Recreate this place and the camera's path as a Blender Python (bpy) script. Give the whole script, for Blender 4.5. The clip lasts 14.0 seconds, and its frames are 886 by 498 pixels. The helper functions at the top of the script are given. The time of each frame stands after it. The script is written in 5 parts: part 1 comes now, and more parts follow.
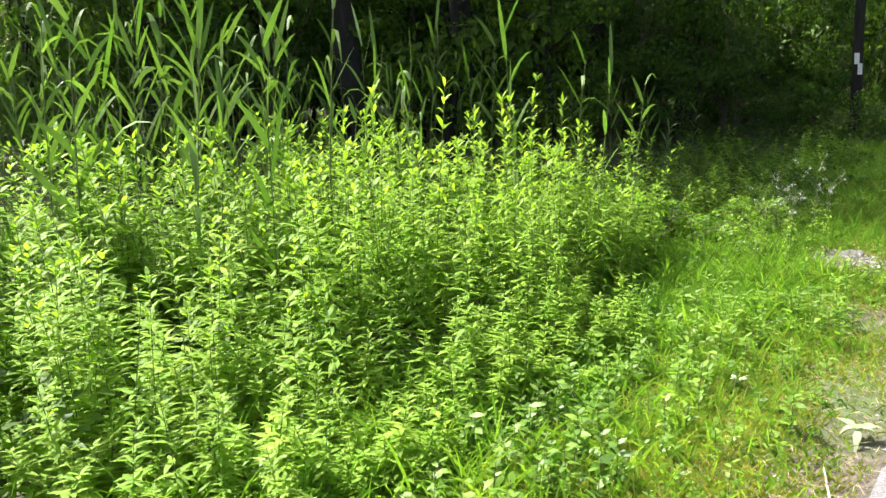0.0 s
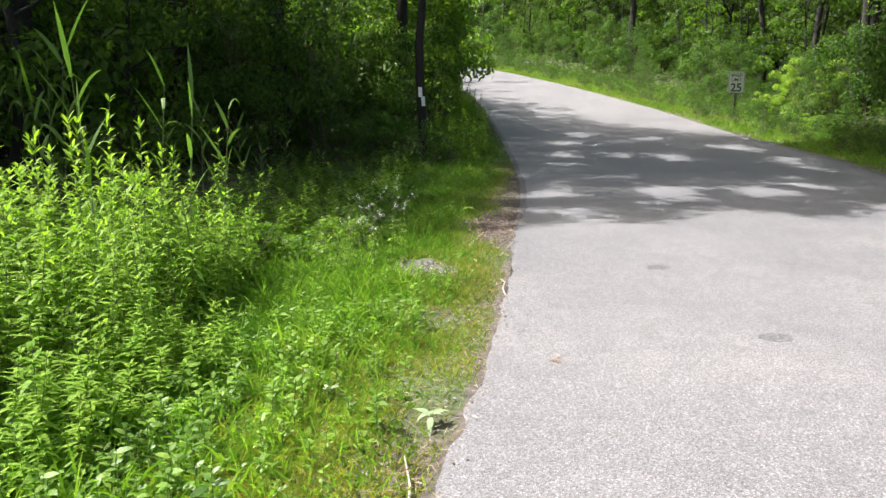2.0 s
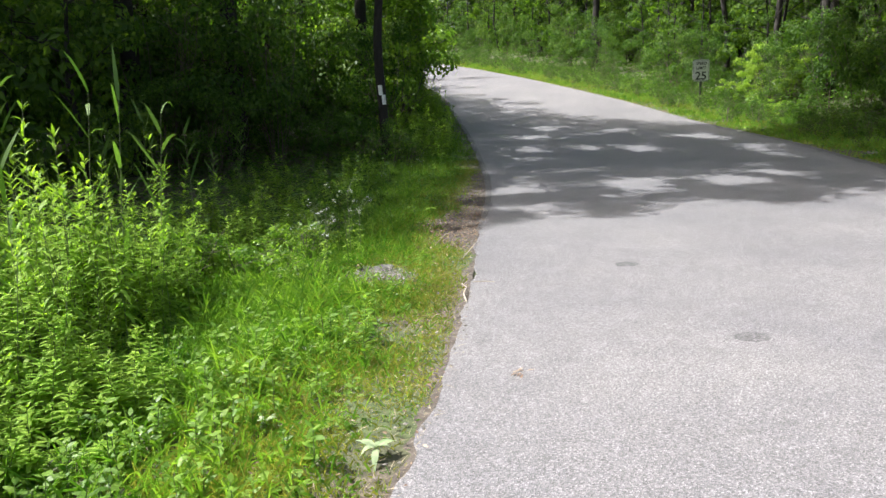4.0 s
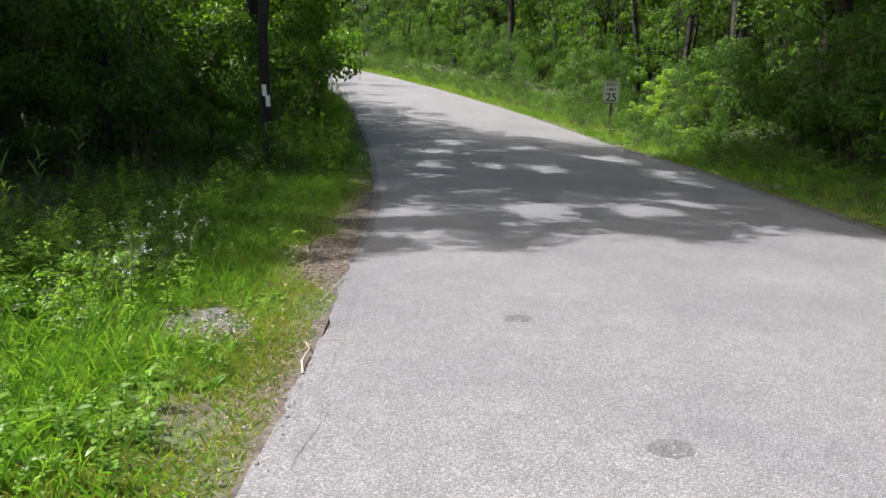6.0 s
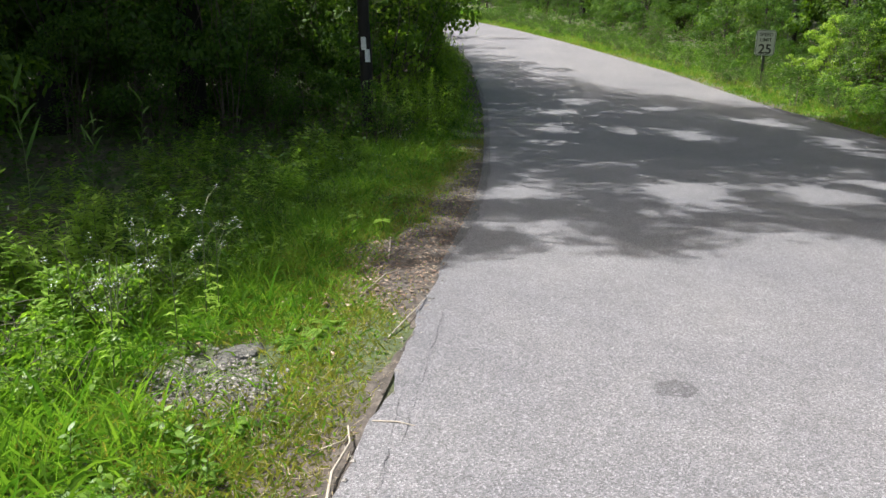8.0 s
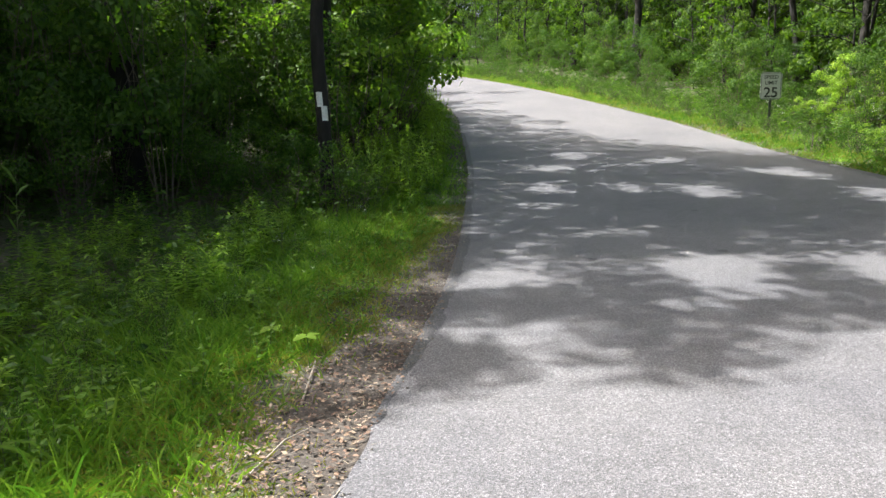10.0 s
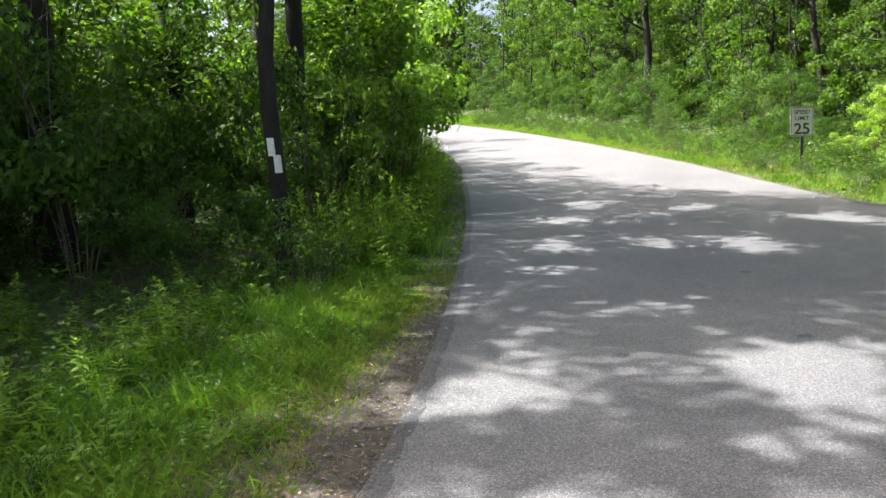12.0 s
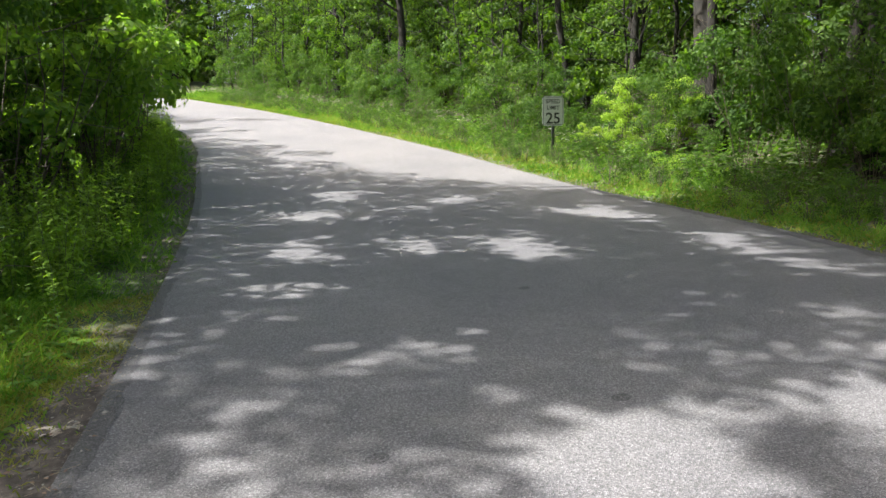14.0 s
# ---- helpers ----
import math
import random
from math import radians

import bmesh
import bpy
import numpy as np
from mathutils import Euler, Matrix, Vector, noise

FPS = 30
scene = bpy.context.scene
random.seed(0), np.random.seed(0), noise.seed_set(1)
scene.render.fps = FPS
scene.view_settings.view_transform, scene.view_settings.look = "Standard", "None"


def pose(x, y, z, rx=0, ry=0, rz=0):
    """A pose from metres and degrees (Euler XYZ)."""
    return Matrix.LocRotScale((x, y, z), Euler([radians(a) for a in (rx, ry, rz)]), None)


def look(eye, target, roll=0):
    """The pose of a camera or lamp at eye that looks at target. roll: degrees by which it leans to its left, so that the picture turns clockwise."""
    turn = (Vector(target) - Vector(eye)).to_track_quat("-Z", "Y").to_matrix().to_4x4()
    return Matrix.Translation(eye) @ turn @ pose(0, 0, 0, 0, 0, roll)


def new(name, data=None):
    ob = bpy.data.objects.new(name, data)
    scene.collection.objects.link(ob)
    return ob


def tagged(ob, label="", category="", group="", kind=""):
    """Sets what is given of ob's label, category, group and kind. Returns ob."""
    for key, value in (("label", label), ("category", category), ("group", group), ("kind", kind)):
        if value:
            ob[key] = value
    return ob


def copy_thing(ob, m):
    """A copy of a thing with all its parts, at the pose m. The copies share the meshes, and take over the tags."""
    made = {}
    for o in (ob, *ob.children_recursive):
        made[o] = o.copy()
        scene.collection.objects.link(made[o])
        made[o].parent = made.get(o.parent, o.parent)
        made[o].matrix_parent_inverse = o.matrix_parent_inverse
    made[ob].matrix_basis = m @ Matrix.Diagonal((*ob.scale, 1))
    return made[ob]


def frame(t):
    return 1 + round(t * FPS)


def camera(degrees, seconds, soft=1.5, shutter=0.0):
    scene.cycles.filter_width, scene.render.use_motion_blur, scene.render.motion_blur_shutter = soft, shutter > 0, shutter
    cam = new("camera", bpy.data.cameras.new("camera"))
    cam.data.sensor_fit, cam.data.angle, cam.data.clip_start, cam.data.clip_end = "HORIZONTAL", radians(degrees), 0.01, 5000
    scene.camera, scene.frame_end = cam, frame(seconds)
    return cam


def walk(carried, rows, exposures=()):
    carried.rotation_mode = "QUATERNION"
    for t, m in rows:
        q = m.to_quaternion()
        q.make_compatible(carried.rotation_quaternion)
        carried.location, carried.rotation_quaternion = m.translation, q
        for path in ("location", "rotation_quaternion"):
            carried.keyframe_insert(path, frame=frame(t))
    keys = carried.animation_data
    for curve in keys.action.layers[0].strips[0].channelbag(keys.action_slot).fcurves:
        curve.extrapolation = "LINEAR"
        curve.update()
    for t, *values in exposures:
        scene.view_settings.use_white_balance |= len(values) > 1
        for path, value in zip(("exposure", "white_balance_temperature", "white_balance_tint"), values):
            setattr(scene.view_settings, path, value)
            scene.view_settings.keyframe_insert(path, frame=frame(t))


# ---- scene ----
cam = camera(61.4, 14.0)
PATH = [
    (0, (0.264, -0.392, 1.511), (0.125, 1.561, 1.101), -0.9),
    (0.5, (0.255, -0.401, 1.526), (0.529, 1.545, 1.156), -0.4),
    (1, (0.238, -0.437, 1.522), (0.776, 1.451, 1.143), 0.3),
    (1.5, (0.274, -0.426, 1.5), (1.013, 1.389, 1.103), 1.5),
    (2, (0.375, -0.417, 1.501), (1.233, 1.356, 1.152), 0.4),
    (2.5, (0.456, -0.44, 1.517), (1.33, 1.334, 1.214), -1.9),
    (5, (1.175, 0.286, 1.464), (2.138, 1.996, 1.079), -1.7),
    (5.5, (1.542, 0.545, 1.499), (2.613, 2.208, 1.204), -3.4),
    (6, (1.775, 0.917, 1.507), (2.897, 2.539, 1.176), 1.8),
    (6.5, (2.053, 1.258, 1.523), (3.212, 2.837, 1.119), 0.1),
    (7, (2.407, 1.679, 1.518), (3.423, 3.366, 1.169), -2.2),
    (7.5, (2.613, 2.067, 1.509), (3.469, 3.827, 1.098), -0.6),
    (8, (2.832, 2.493, 1.56), (3.671, 4.251, 1.105), 1.7),
    (8.5, (3.157, 2.857, 1.572), (4.011, 4.639, 1.266), -1.3),
    (11, (4.537, 5.069, 1.532), (5.33, 6.88, 1.229), 1.6),
    (11.5, (4.86, 5.529, 1.516), (5.542, 7.404, 1.383), -0.8),
    (12, (5.213, 5.881, 1.542), (6.031, 7.697, 1.366), -2.1),
    (12.5, (5.56, 6.277, 1.552), (6.664, 7.931, 1.343), -1.0),
    (13, (5.862, 6.673, 1.55), (7.132, 8.204, 1.348), -1.2),
    (13.5, (6.223, 7.037, 1.563), (7.658, 8.413, 1.345), -3.8),
    (14, (6.468, 7.463, 1.621), (7.814, 8.923, 1.381), -1.1),
]
EXPOSURES = [(0, 1.75, 6450, 10), (0.7, 1.5, 6400, 10), (1.5, 1.38, 6400, 10), (2.5, 1.32, 6350, 10), (5, 1.15, 6250, 10), (7.5, 0.95, 6250, 10), (11, 1.6, 6350, 9), (12, 1.75, 6400, 9), (12.6, 1.65, 6400, 9), (14, 1.48, 6450, 9)]
walk(cam, [(t, look(eye, target, roll)) for t, eye, target, roll in PATH], EXPOSURES)

# ---- world, sun ----
SUN_EL, SUN_AZ = radians(52.5), math.atan2(-0.84, 0.54)
world = bpy.data.worlds.new("world")
scene.world = world
world.use_nodes = True
wn = world.node_tree
sky = wn.nodes.new("ShaderNodeTexSky")
sky.sky_type, sky.sun_disc = "NISHITA", False
sky.sun_elevation, sky.sun_rotation = SUN_EL, SUN_AZ
sky.dust_density, sky.ozone_density = 8.0, 0.2
wn.links.new(sky.outputs[0], wn.nodes["Background"].inputs[0])
wn.nodes["Background"].inputs[1].default_value = 0.11
sun_data = bpy.data.lights.new("sun", "SUN")
sun_data.energy, sun_data.angle, sun_data.color = 4.6, radians(0.55), (1.0, 0.97, 0.93)
sun = new("sun", sun_data)
sun.matrix_world = look((-40, 30, 70), (-40 + 0.84 * math.cos(SUN_EL), 30 - 0.54 * math.cos(SUN_EL), 70 - math.sin(SUN_EL)))

# ---- materials ----
def nodes_of(name):
    m = bpy.data.materials.new(name)
    m.use_nodes = True
    return m, m.node_tree, m.node_tree.nodes["Principled BSDF"]


def noise_node(nt, scale, detail=4.0, rough=0.6, kind="ShaderNodeTexNoise"):
    tc = nt.nodes.new("ShaderNodeTexCoord")
    n = nt.nodes.new(kind)
    n.inputs["Scale"].default_value = scale
    if kind == "ShaderNodeTexNoise":
        n.inputs["Detail"].default_value, n.inputs["Roughness"].default_value = detail, rough
    nt.links.new(tc.outputs["Object"], n.inputs["Vector"])
    return n


def ramp(nt, src, stops):
    r = nt.nodes.new("ShaderNodeValToRGB")
    e = r.color_ramp.elements
    e[0].position, e[0].color = stops[0][0], (*stops[0][1], 1)
    e[1].position, e[1].color = stops[-1][0], (*stops[-1][1], 1)
    for p, c in stops[1:-1]:
        k = e.new(p)
        k.color = (*c, 1)
    nt.links.new(src, r.inputs[0])
    return r.outputs[0]


def mixed(nt, fac, a, b, mode="MIX"):
    m = nt.nodes.new("ShaderNodeMix")
    m.data_type, m.blend_type = "RGBA", mode
    for sock, v in ((m.inputs["Factor"], fac), (m.inputs["A"], a), (m.inputs["B"], b)):
        if isinstance(v, (int, float)):
            sock.default_value = v
        elif isinstance(v, tuple):
            sock.default_value = (*v, 1)
        else:
            nt.links.new(v, sock)
    return m.outputs["Result"]


def bump(nt, bsdf, src, strength, dist):
    b = nt.nodes.new("ShaderNodeBump")
    b.inputs["Strength"].default_value, b.inputs["Distance"].default_value = strength, dist
    nt.links.new(src, b.inputs["Height"])
    nt.links.new(b.outputs[0], bsdf.inputs["Normal"])


def leaf_material(name, dark, mid, light, through_colour, share=0.35, rough=0.55, sheen=0.22):
    """Leaf tissue: a glossy upper skin, and light that comes through it."""
    m, nt, b = nodes_of(name)
    geo = nt.nodes.new("ShaderNodeNewGeometry")
    info = nt.nodes.new("ShaderNodeObjectInfo")
    col = ramp(nt, geo.outputs["Random Per Island"], [(0.0, dark), (0.5, mid), (1.0, light)])
    n = noise_node(nt, 1.3, 2)
    col = mixed(nt, 0.35, col, ramp(nt, n.outputs[0], [(0.35, dark), (0.65, light)]))
    tint = ramp(nt, info.outputs["Random"], [(0.0, (0.82, 0.9, 0.75)), (1.0, (1.1, 1.05, 0.95))])
    col = mixed(nt, 1.0, col, tint, "MULTIPLY")
    nt.links.new(col, b.inputs["Base Color"])
    b.inputs["Roughness"].default_value = rough
    b.inputs["Specular IOR Level"].default_value = sheen
    tr = nt.nodes.new("ShaderNodeBsdfTranslucent")
    nt.links.new(mixed(nt, 1.0, col, through_colour, "MULTIPLY"), tr.inputs[0])
    mx = nt.nodes.new("ShaderNodeMixShader")
    mx.inputs[0].default_value = share
    nt.links.new(b.outputs[0], mx.inputs[1])
    nt.links.new(tr.outputs[0], mx.inputs[2])
    nt.links.new(mx.outputs[0], nt.nodes["Material Output"].inputs[0])
    return m


def plain_material(name, stops, scale, rough, bump_strength=0.3, bump_dist=0.01, detail=6, stretch=None, metal=0.0):
    m, nt, b = nodes_of(name)
    n = noise_node(nt, scale, detail, 0.65)
    if stretch:
        mp = nt.nodes.new("ShaderNodeMapping")
        mp.inputs["Scale"].default_value = stretch
        nt.links.new(nt.nodes["Texture Coordinate"].outputs["Object"], mp.inputs[0])
        nt.links.new(mp.outputs[0], n.inputs["Vector"])
    nt.links.new(ramp(nt, n.outputs[0], stops), b.inputs["Base Color"])
    b.inputs["Roughness"].default_value, b.inputs["Metallic"].default_value = rough, metal
    bump(nt, b, n.outputs[0], bump_strength, bump_dist)
    return m


def piece_material(name, stops, rough):
    """Loose bits of a sort: each bit takes its own shade."""
    m, nt, b = nodes_of(name)
    geo = nt.nodes.new("ShaderNodeNewGeometry")
    n = noise_node(nt, 60, 3)
    col = ramp(nt, geo.outputs["Random Per Island"], stops)
    nt.links.new(mixed(nt, 0.25, col, ramp(nt, n.outputs[0], [(0.3, (0.05, 0.04, 0.03)), (0.7, (0.45, 0.4, 0.33))])), b.inputs["Base Color"])
    b.inputs["Roughness"].default_value = rough
    return m


def asphalt_material(name, gain=1.0):
    """Worn chippings in dark binder: pale and dark stones, larger mottling, faint stains."""
    m, nt, b = nodes_of(name)
    stone = noise_node(nt, 170, kind="ShaderNodeTexVoronoi")
    grain = noise_node(nt, 60, 3, 0.75)
    blot = noise_node(nt, 0.55, 5, 0.6)
    patchy = noise_node(nt, 4.0, 4, 0.6)
    split = nt.nodes.new("ShaderNodeSeparateColor")
    nt.links.new(stone.outputs["Color"], split.inputs[0])
    tone = lambda k, warm=1.02: (k * gain * warm, k * gain, k * gain * 1.03)
    col = ramp(nt, split.outputs[0], [(0.0, tone(0.11)), (0.3, tone(0.2)), (0.7, tone(0.26)), (0.88, tone(0.36)), (1.0, tone(0.48, 1.04))])
    col = mixed(nt, 1.0, col, ramp(nt, grain.outputs[0], [(0.36, (0.78, 0.78, 0.78)), (0.5, (1.0, 1.0, 1.0)), (0.64, (1.24, 1.23, 1.23))]), "MULTIPLY")
    col = mixed(nt, 1.0, col, ramp(nt, blot.outputs[0], [(0.3, (0.84, 0.84, 0.86)), (0.7, (1.08, 1.07, 1.05))]), "MULTIPLY")
    col = mixed(nt, 1.0, col, ramp(nt, patchy.outputs[0], [(0.3, (0.9, 0.9, 0.9)), (0.65, (1.04, 1.04, 1.04))]), "MULTIPLY")
    nt.links.new(col, b.inputs["Base Color"])
    b.inputs["Roughness"].default_value = 0.62
    b.inputs["Specular IOR Level"].default_value = 0.4
    bump(nt, b, stone.outputs["Distance"], 0.6, 0.006)
    return m


def ground_material():
    m, nt, b = nodes_of("ground")
    big = noise_node(nt, 0.7, 5, 0.6)
    fine = noise_node(nt, 14, 6, 0.7)
    soil = ramp(nt, fine.outputs[0], [(0.25, (0.025, 0.019, 0.014)), (0.5, (0.085, 0.067, 0.05)), (0.8, (0.21, 0.175, 0.135))])
    green = ramp(nt, fine.outputs[0], [(0.3, (0.03, 0.05, 0.015)), (0.7, (0.1, 0.14, 0.045))])
    nt.links.new(mixed(nt, ramp(nt, big.outputs[0], [(0.36, (0, 0, 0)), (0.55, (0.85, 0.85, 0.85))]), soil, green), b.inputs["Base Color"])
    b.inputs["Roughness"].default_value = 0.95
    bump(nt, b, fine.outputs[0], 0.7, 0.03)
    return m


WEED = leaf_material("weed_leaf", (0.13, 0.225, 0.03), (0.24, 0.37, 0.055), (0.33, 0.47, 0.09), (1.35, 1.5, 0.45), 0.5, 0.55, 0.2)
REED = leaf_material("reed_leaf", (0.06, 0.12, 0.028), (0.1, 0.175, 0.042), (0.16, 0.25, 0.07), (1.1, 1.3, 0.5), 0.35)
GRASS = leaf_material("grass_blade", (0.055, 0.15, 0.022), (0.14, 0.27, 0.036), (0.27, 0.39, 0.075), (1.3, 1.5, 0.5), 0.45, 0.36, 0.5)
DRY_GRASS = leaf_material("thin_dry_grass", (0.13, 0.17, 0.035), (0.24, 0.27, 0.06), (0.38, 0.36, 0.13), (1.3, 1.3, 0.5), 0.4)
BROAD = leaf_material("broad_leaf", (0.065, 0.15, 0.02), (0.15, 0.275, 0.037), (0.27, 0.39, 0.07), (1.35, 1.5, 0.5), 0.5, 0.45, 0.45)
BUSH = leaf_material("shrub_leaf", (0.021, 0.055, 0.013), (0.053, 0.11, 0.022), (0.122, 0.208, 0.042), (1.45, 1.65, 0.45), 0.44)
TREE = leaf_material("tree_leaf", (0.02, 0.05, 0.01), (0.051, 0.103, 0.019), (0.128, 0.206, 0.036), (1.7, 1.9, 0.45), 0.5)
STEM = plain_material("green_stem", [(0.3, (0.07, 0.11, 0.035)), (0.7, (0.15, 0.17, 0.07))], 30, 0.6)
TWIG = plain_material("twig_bark", [(0.3, (0.05, 0.04, 0.03)), (0.7, (0.16, 0.13, 0.10))], 25, 0.85)
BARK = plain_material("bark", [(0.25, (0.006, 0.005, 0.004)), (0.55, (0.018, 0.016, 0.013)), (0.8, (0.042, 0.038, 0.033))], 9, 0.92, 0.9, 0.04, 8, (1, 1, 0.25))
ASPHALT = asphalt_material("asphalt", 0.71)
TAR = asphalt_material("dark_asphalt", 0.44)
SHADED_GRIME = asphalt_material("shaded_grimy_asphalt", 0.42)
DIRT = plain_material("bare_dirt", [(0.25, (0.03, 0.025, 0.021)), (0.5, (0.08, 0.067, 0.055)), (0.78, (0.19, 0.163, 0.136))], 16, 0.95, 0.8, 0.03, 8)
SOIL = ground_material()

# ---- the lie of the land ----
LEFT = [(-64, -49), (-21, -16.3), (-6.4, -5.1), (-0.4, -0.45), (1.96, 1.52), (3.6, 2.68), (4.8, 3.49), (6.9, 4.77), (7.9, 5.51), (9.1, 6.3), (10.8, 7.38), (12.8, 8.42), (13.8, 9.0), (16.5, 10.4), (17.9, 11.15), (21.4, 12.85), (27.8, 15.85), (32, 17.6), (38.5, 19.5), (47, 21.4), (54, 22.6), (63, 23), (71, 20.5), (80, 14), (88, 4), (100, -14), (130, -60)]
RIGHT = [(-64, -40), (-21, -8.5), (-6.4, 2.6), (2, 9.4), (6.3, 13.0), (9.6, 15.0), (11.6, 16.5), (13.8, 17.6), (17.2, 19.0), (20, 20.3), (23.3, 21.5), (27.5, 22.8), (35.6, 25.1), (44, 27.0), (55.6, 28.9), (68, 30.4), (78, 29), (86, 25), (94, 18), (104, 5), (130, -40)]


def smooth_line(table):
    ys = np.arange(-60.0, 130.0, 0.25)
    xs = np.interp(ys, *np.array(table, float).T)
    pad = np.pad(xs, 6, mode="reflect", reflect_type="odd")
    return ys, np.convolve(pad, np.ones(13) / 13, "valid")


L_Y, L_X = smooth_line(LEFT)
R_Y, R_X = smooth_line(RIGHT)


def x_left(y):
    return np.interp(y, L_Y, L_X)


def x_right(y):
    return np.interp(y, R_Y, R_X)


def rise(x, y):
    """The road's height: flat, then a climb that grows steeper."""
    s = np.clip(0.5 * np.asarray(x, float) + 0.866 * np.asarray(y, float), 0, 95)
    a, b = np.clip(s - 4.28, 0, None), np.clip(s - 18.2, 0, None)
    return np.where(a < 6.42, 0.055 * a * a / 12.84, 0.055 * (a - 3.21)) + np.where(b < 10.7, 0.07 * b * b / 21.4, 0.07 * (b - 5.35))


def off_left(x, y):
    return (x_left(y) - x) * 0.82


def off_right(x, y):
    return (x - x_right(y)) * 0.86


def wavy(x, y, s=1.0):
    return np.sin(1.7 * s * x + 0.6 * y) * np.cos(1.3 * s * y - 0.8 * x) + 0.5 * np.sin(3.9 * s * x - 2.7 * y + 1) * np.sin(3.1 * s * y + 1.4 * x)


def land(x, y):
    """The ground's height, with a shallow ditch on one side and a low bank on the other."""
    x, y = np.asarray(x, float), np.asarray(y, float)
    a, b = off_left(x, y), off_right(x, y)
    z = rise(x, y) + 0.018 * wavy(x, y) * np.clip(np.maximum(a, b) * 2, 0, 1)
    z = z - 0.025 - 0.22 * np.clip((a - 1.2) / 3, 0, 1) * np.clip((15 - y) / 4, 0, 1)
    z = z + 0.5 * np.clip((b - 1.5) / 5, 0, 1) + 0.05 * wavy(x * 0.3, y * 0.3) * np.clip(np.maximum(a, b) - 3, 0, 1)
    return np.where((a < -0.15) & (b < -0.15), rise(x, y) - 0.07, z)


# ---- mesh tools ----
def mesh_np(name, verts, quads=None, tris=None, material=None, smooth=False):
    me = bpy.data.meshes.new(name)
    verts = np.asarray(verts, np.float32)
    q = np.zeros((0, 4), np.int32) if quads is None else np.asarray(quads, np.int32).reshape(-1, 4)
    t = np.zeros((0, 3), np.int32) if tris is None else np.asarray(tris, np.int32).reshape(-1, 3)
    me.vertices.add(len(verts))
    me.vertices.foreach_set("co", verts.ravel())
    me.loops.add(q.size + t.size)
    me.loops.foreach_set("vertex_index", np.concatenate([q.ravel(), t.ravel()]))
    me.polygons.add(len(q) + len(t))
    me.polygons.foreach_set("loop_start", np.concatenate([np.arange(len(q)) * 4, q.size + np.arange(len(t)) * 3]).astype(np.int32))
    me.update(calc_edges=True)
    me.polygons.foreach_set("use_smooth", np.full(len(q) + len(t), smooth))
    if material:
        me.materials.append(material)
    return me


def piece(name, me, parent=None, label=""):
    ob = new(name, me)
    ob.parent = parent
    return tagged(ob, label)


def part(name, bm, material, parent, label=""):
    me = bpy.data.meshes.new(name)
    bm.to_mesh(me)
    bm.free()
    me.materials.append(material)
    return piece(name, me, parent, label)


def joined(parts):
    """Joins (verts, quads) pairs."""
    v, q, n = [], [], 0
    for a, b in parts:
        v.append(a)
        q.append(np.asarray(b).reshape(-1, 4) + n)
        n += len(a)
    return np.concatenate(v), np.concatenate(q)


def unit(v):
    return v / np.maximum(np.linalg.norm(v, axis=-1, keepdims=True), 1e-9)


def ribbons(p, d, up, length, width, profile, droop):
    """Leaves and blades: strips from p along d that droop, with a half-width at each station."""
    p, d, up = np.atleast_2d(p), unit(np.atleast_2d(d)), np.atleast_2d(up)
    n, k = len(p), len(profile)
    length, width, droop = (np.broadcast_to(np.asarray(a, float), (n,)) for a in (length, width, droop))
    side = unit(np.cross(d, up))
    rows = []
    for i, w in enumerate(profile):
        t = i / (k - 1)
        c = p + d * (length * t)[:, None]
        c[:, 2] -= droop * length * t * t
        rows += [c - side * (width * w * 0.5)[:, None], c + side * (width * w * 0.5)[:, None]]
    v = np.stack(rows, 1).reshape(-1, 3)
    base = np.arange(n)[:, None, None] * (2 * k)
    q = np.array([[2 * i, 2 * i + 1, 2 * i + 3, 2 * i + 2] for i in range(k - 1)])[None]
    return v, (base + q).reshape(-1, 4)


def diamonds(p, d, up, length, width):
    """Small far leaves: one folded facet each."""
    p, d = np.atleast_2d(p), unit(np.atleast_2d(d))
    side = unit(np.cross(d, up))
    length, width = (np.broadcast_to(np.asarray(a, float), (len(p),))[:, None] for a in (length, width))
    lift = np.cross(side, d) * width * 0.16
    mid = p + d * length * 0.42 + lift
    v = np.stack([p, mid - side * width * 0.5, p + d * length, mid + side * width * 0.5], 1).reshape(-1, 3)
    return v, np.arange(len(v)).reshape(-1, 4)


def tube(points, radii, sides=6):
    pts = np.asarray(points, float)
    r = np.broadcast_to(np.asarray(radii, float), (len(pts),))
    d = unit(np.gradient(pts, axis=0))
    ref = np.where(np.abs(d[:, 2:3]) > 0.9, np.array([[1.0, 0, 0]]), np.array([[0, 0, 1.0]]))
    a = unit(np.cross(d, ref))
    b = np.cross(d, a)
    ang = np.linspace(0, 2 * np.pi, sides, endpoint=False)
    v = (pts[:, None] + r[:, None, None] * (np.cos(ang)[None, :, None] * a[:, None] + np.sin(ang)[None, :, None] * b[:, None])).reshape(-1, 3)
    q = [[i * sides + j, i * sides + (j + 1) % sides, (i + 1) * sides + (j + 1) % sides, (i + 1) * sides + j] for i in range(len(pts) - 1) for j in range(sides)]
    return v, np.array(q)


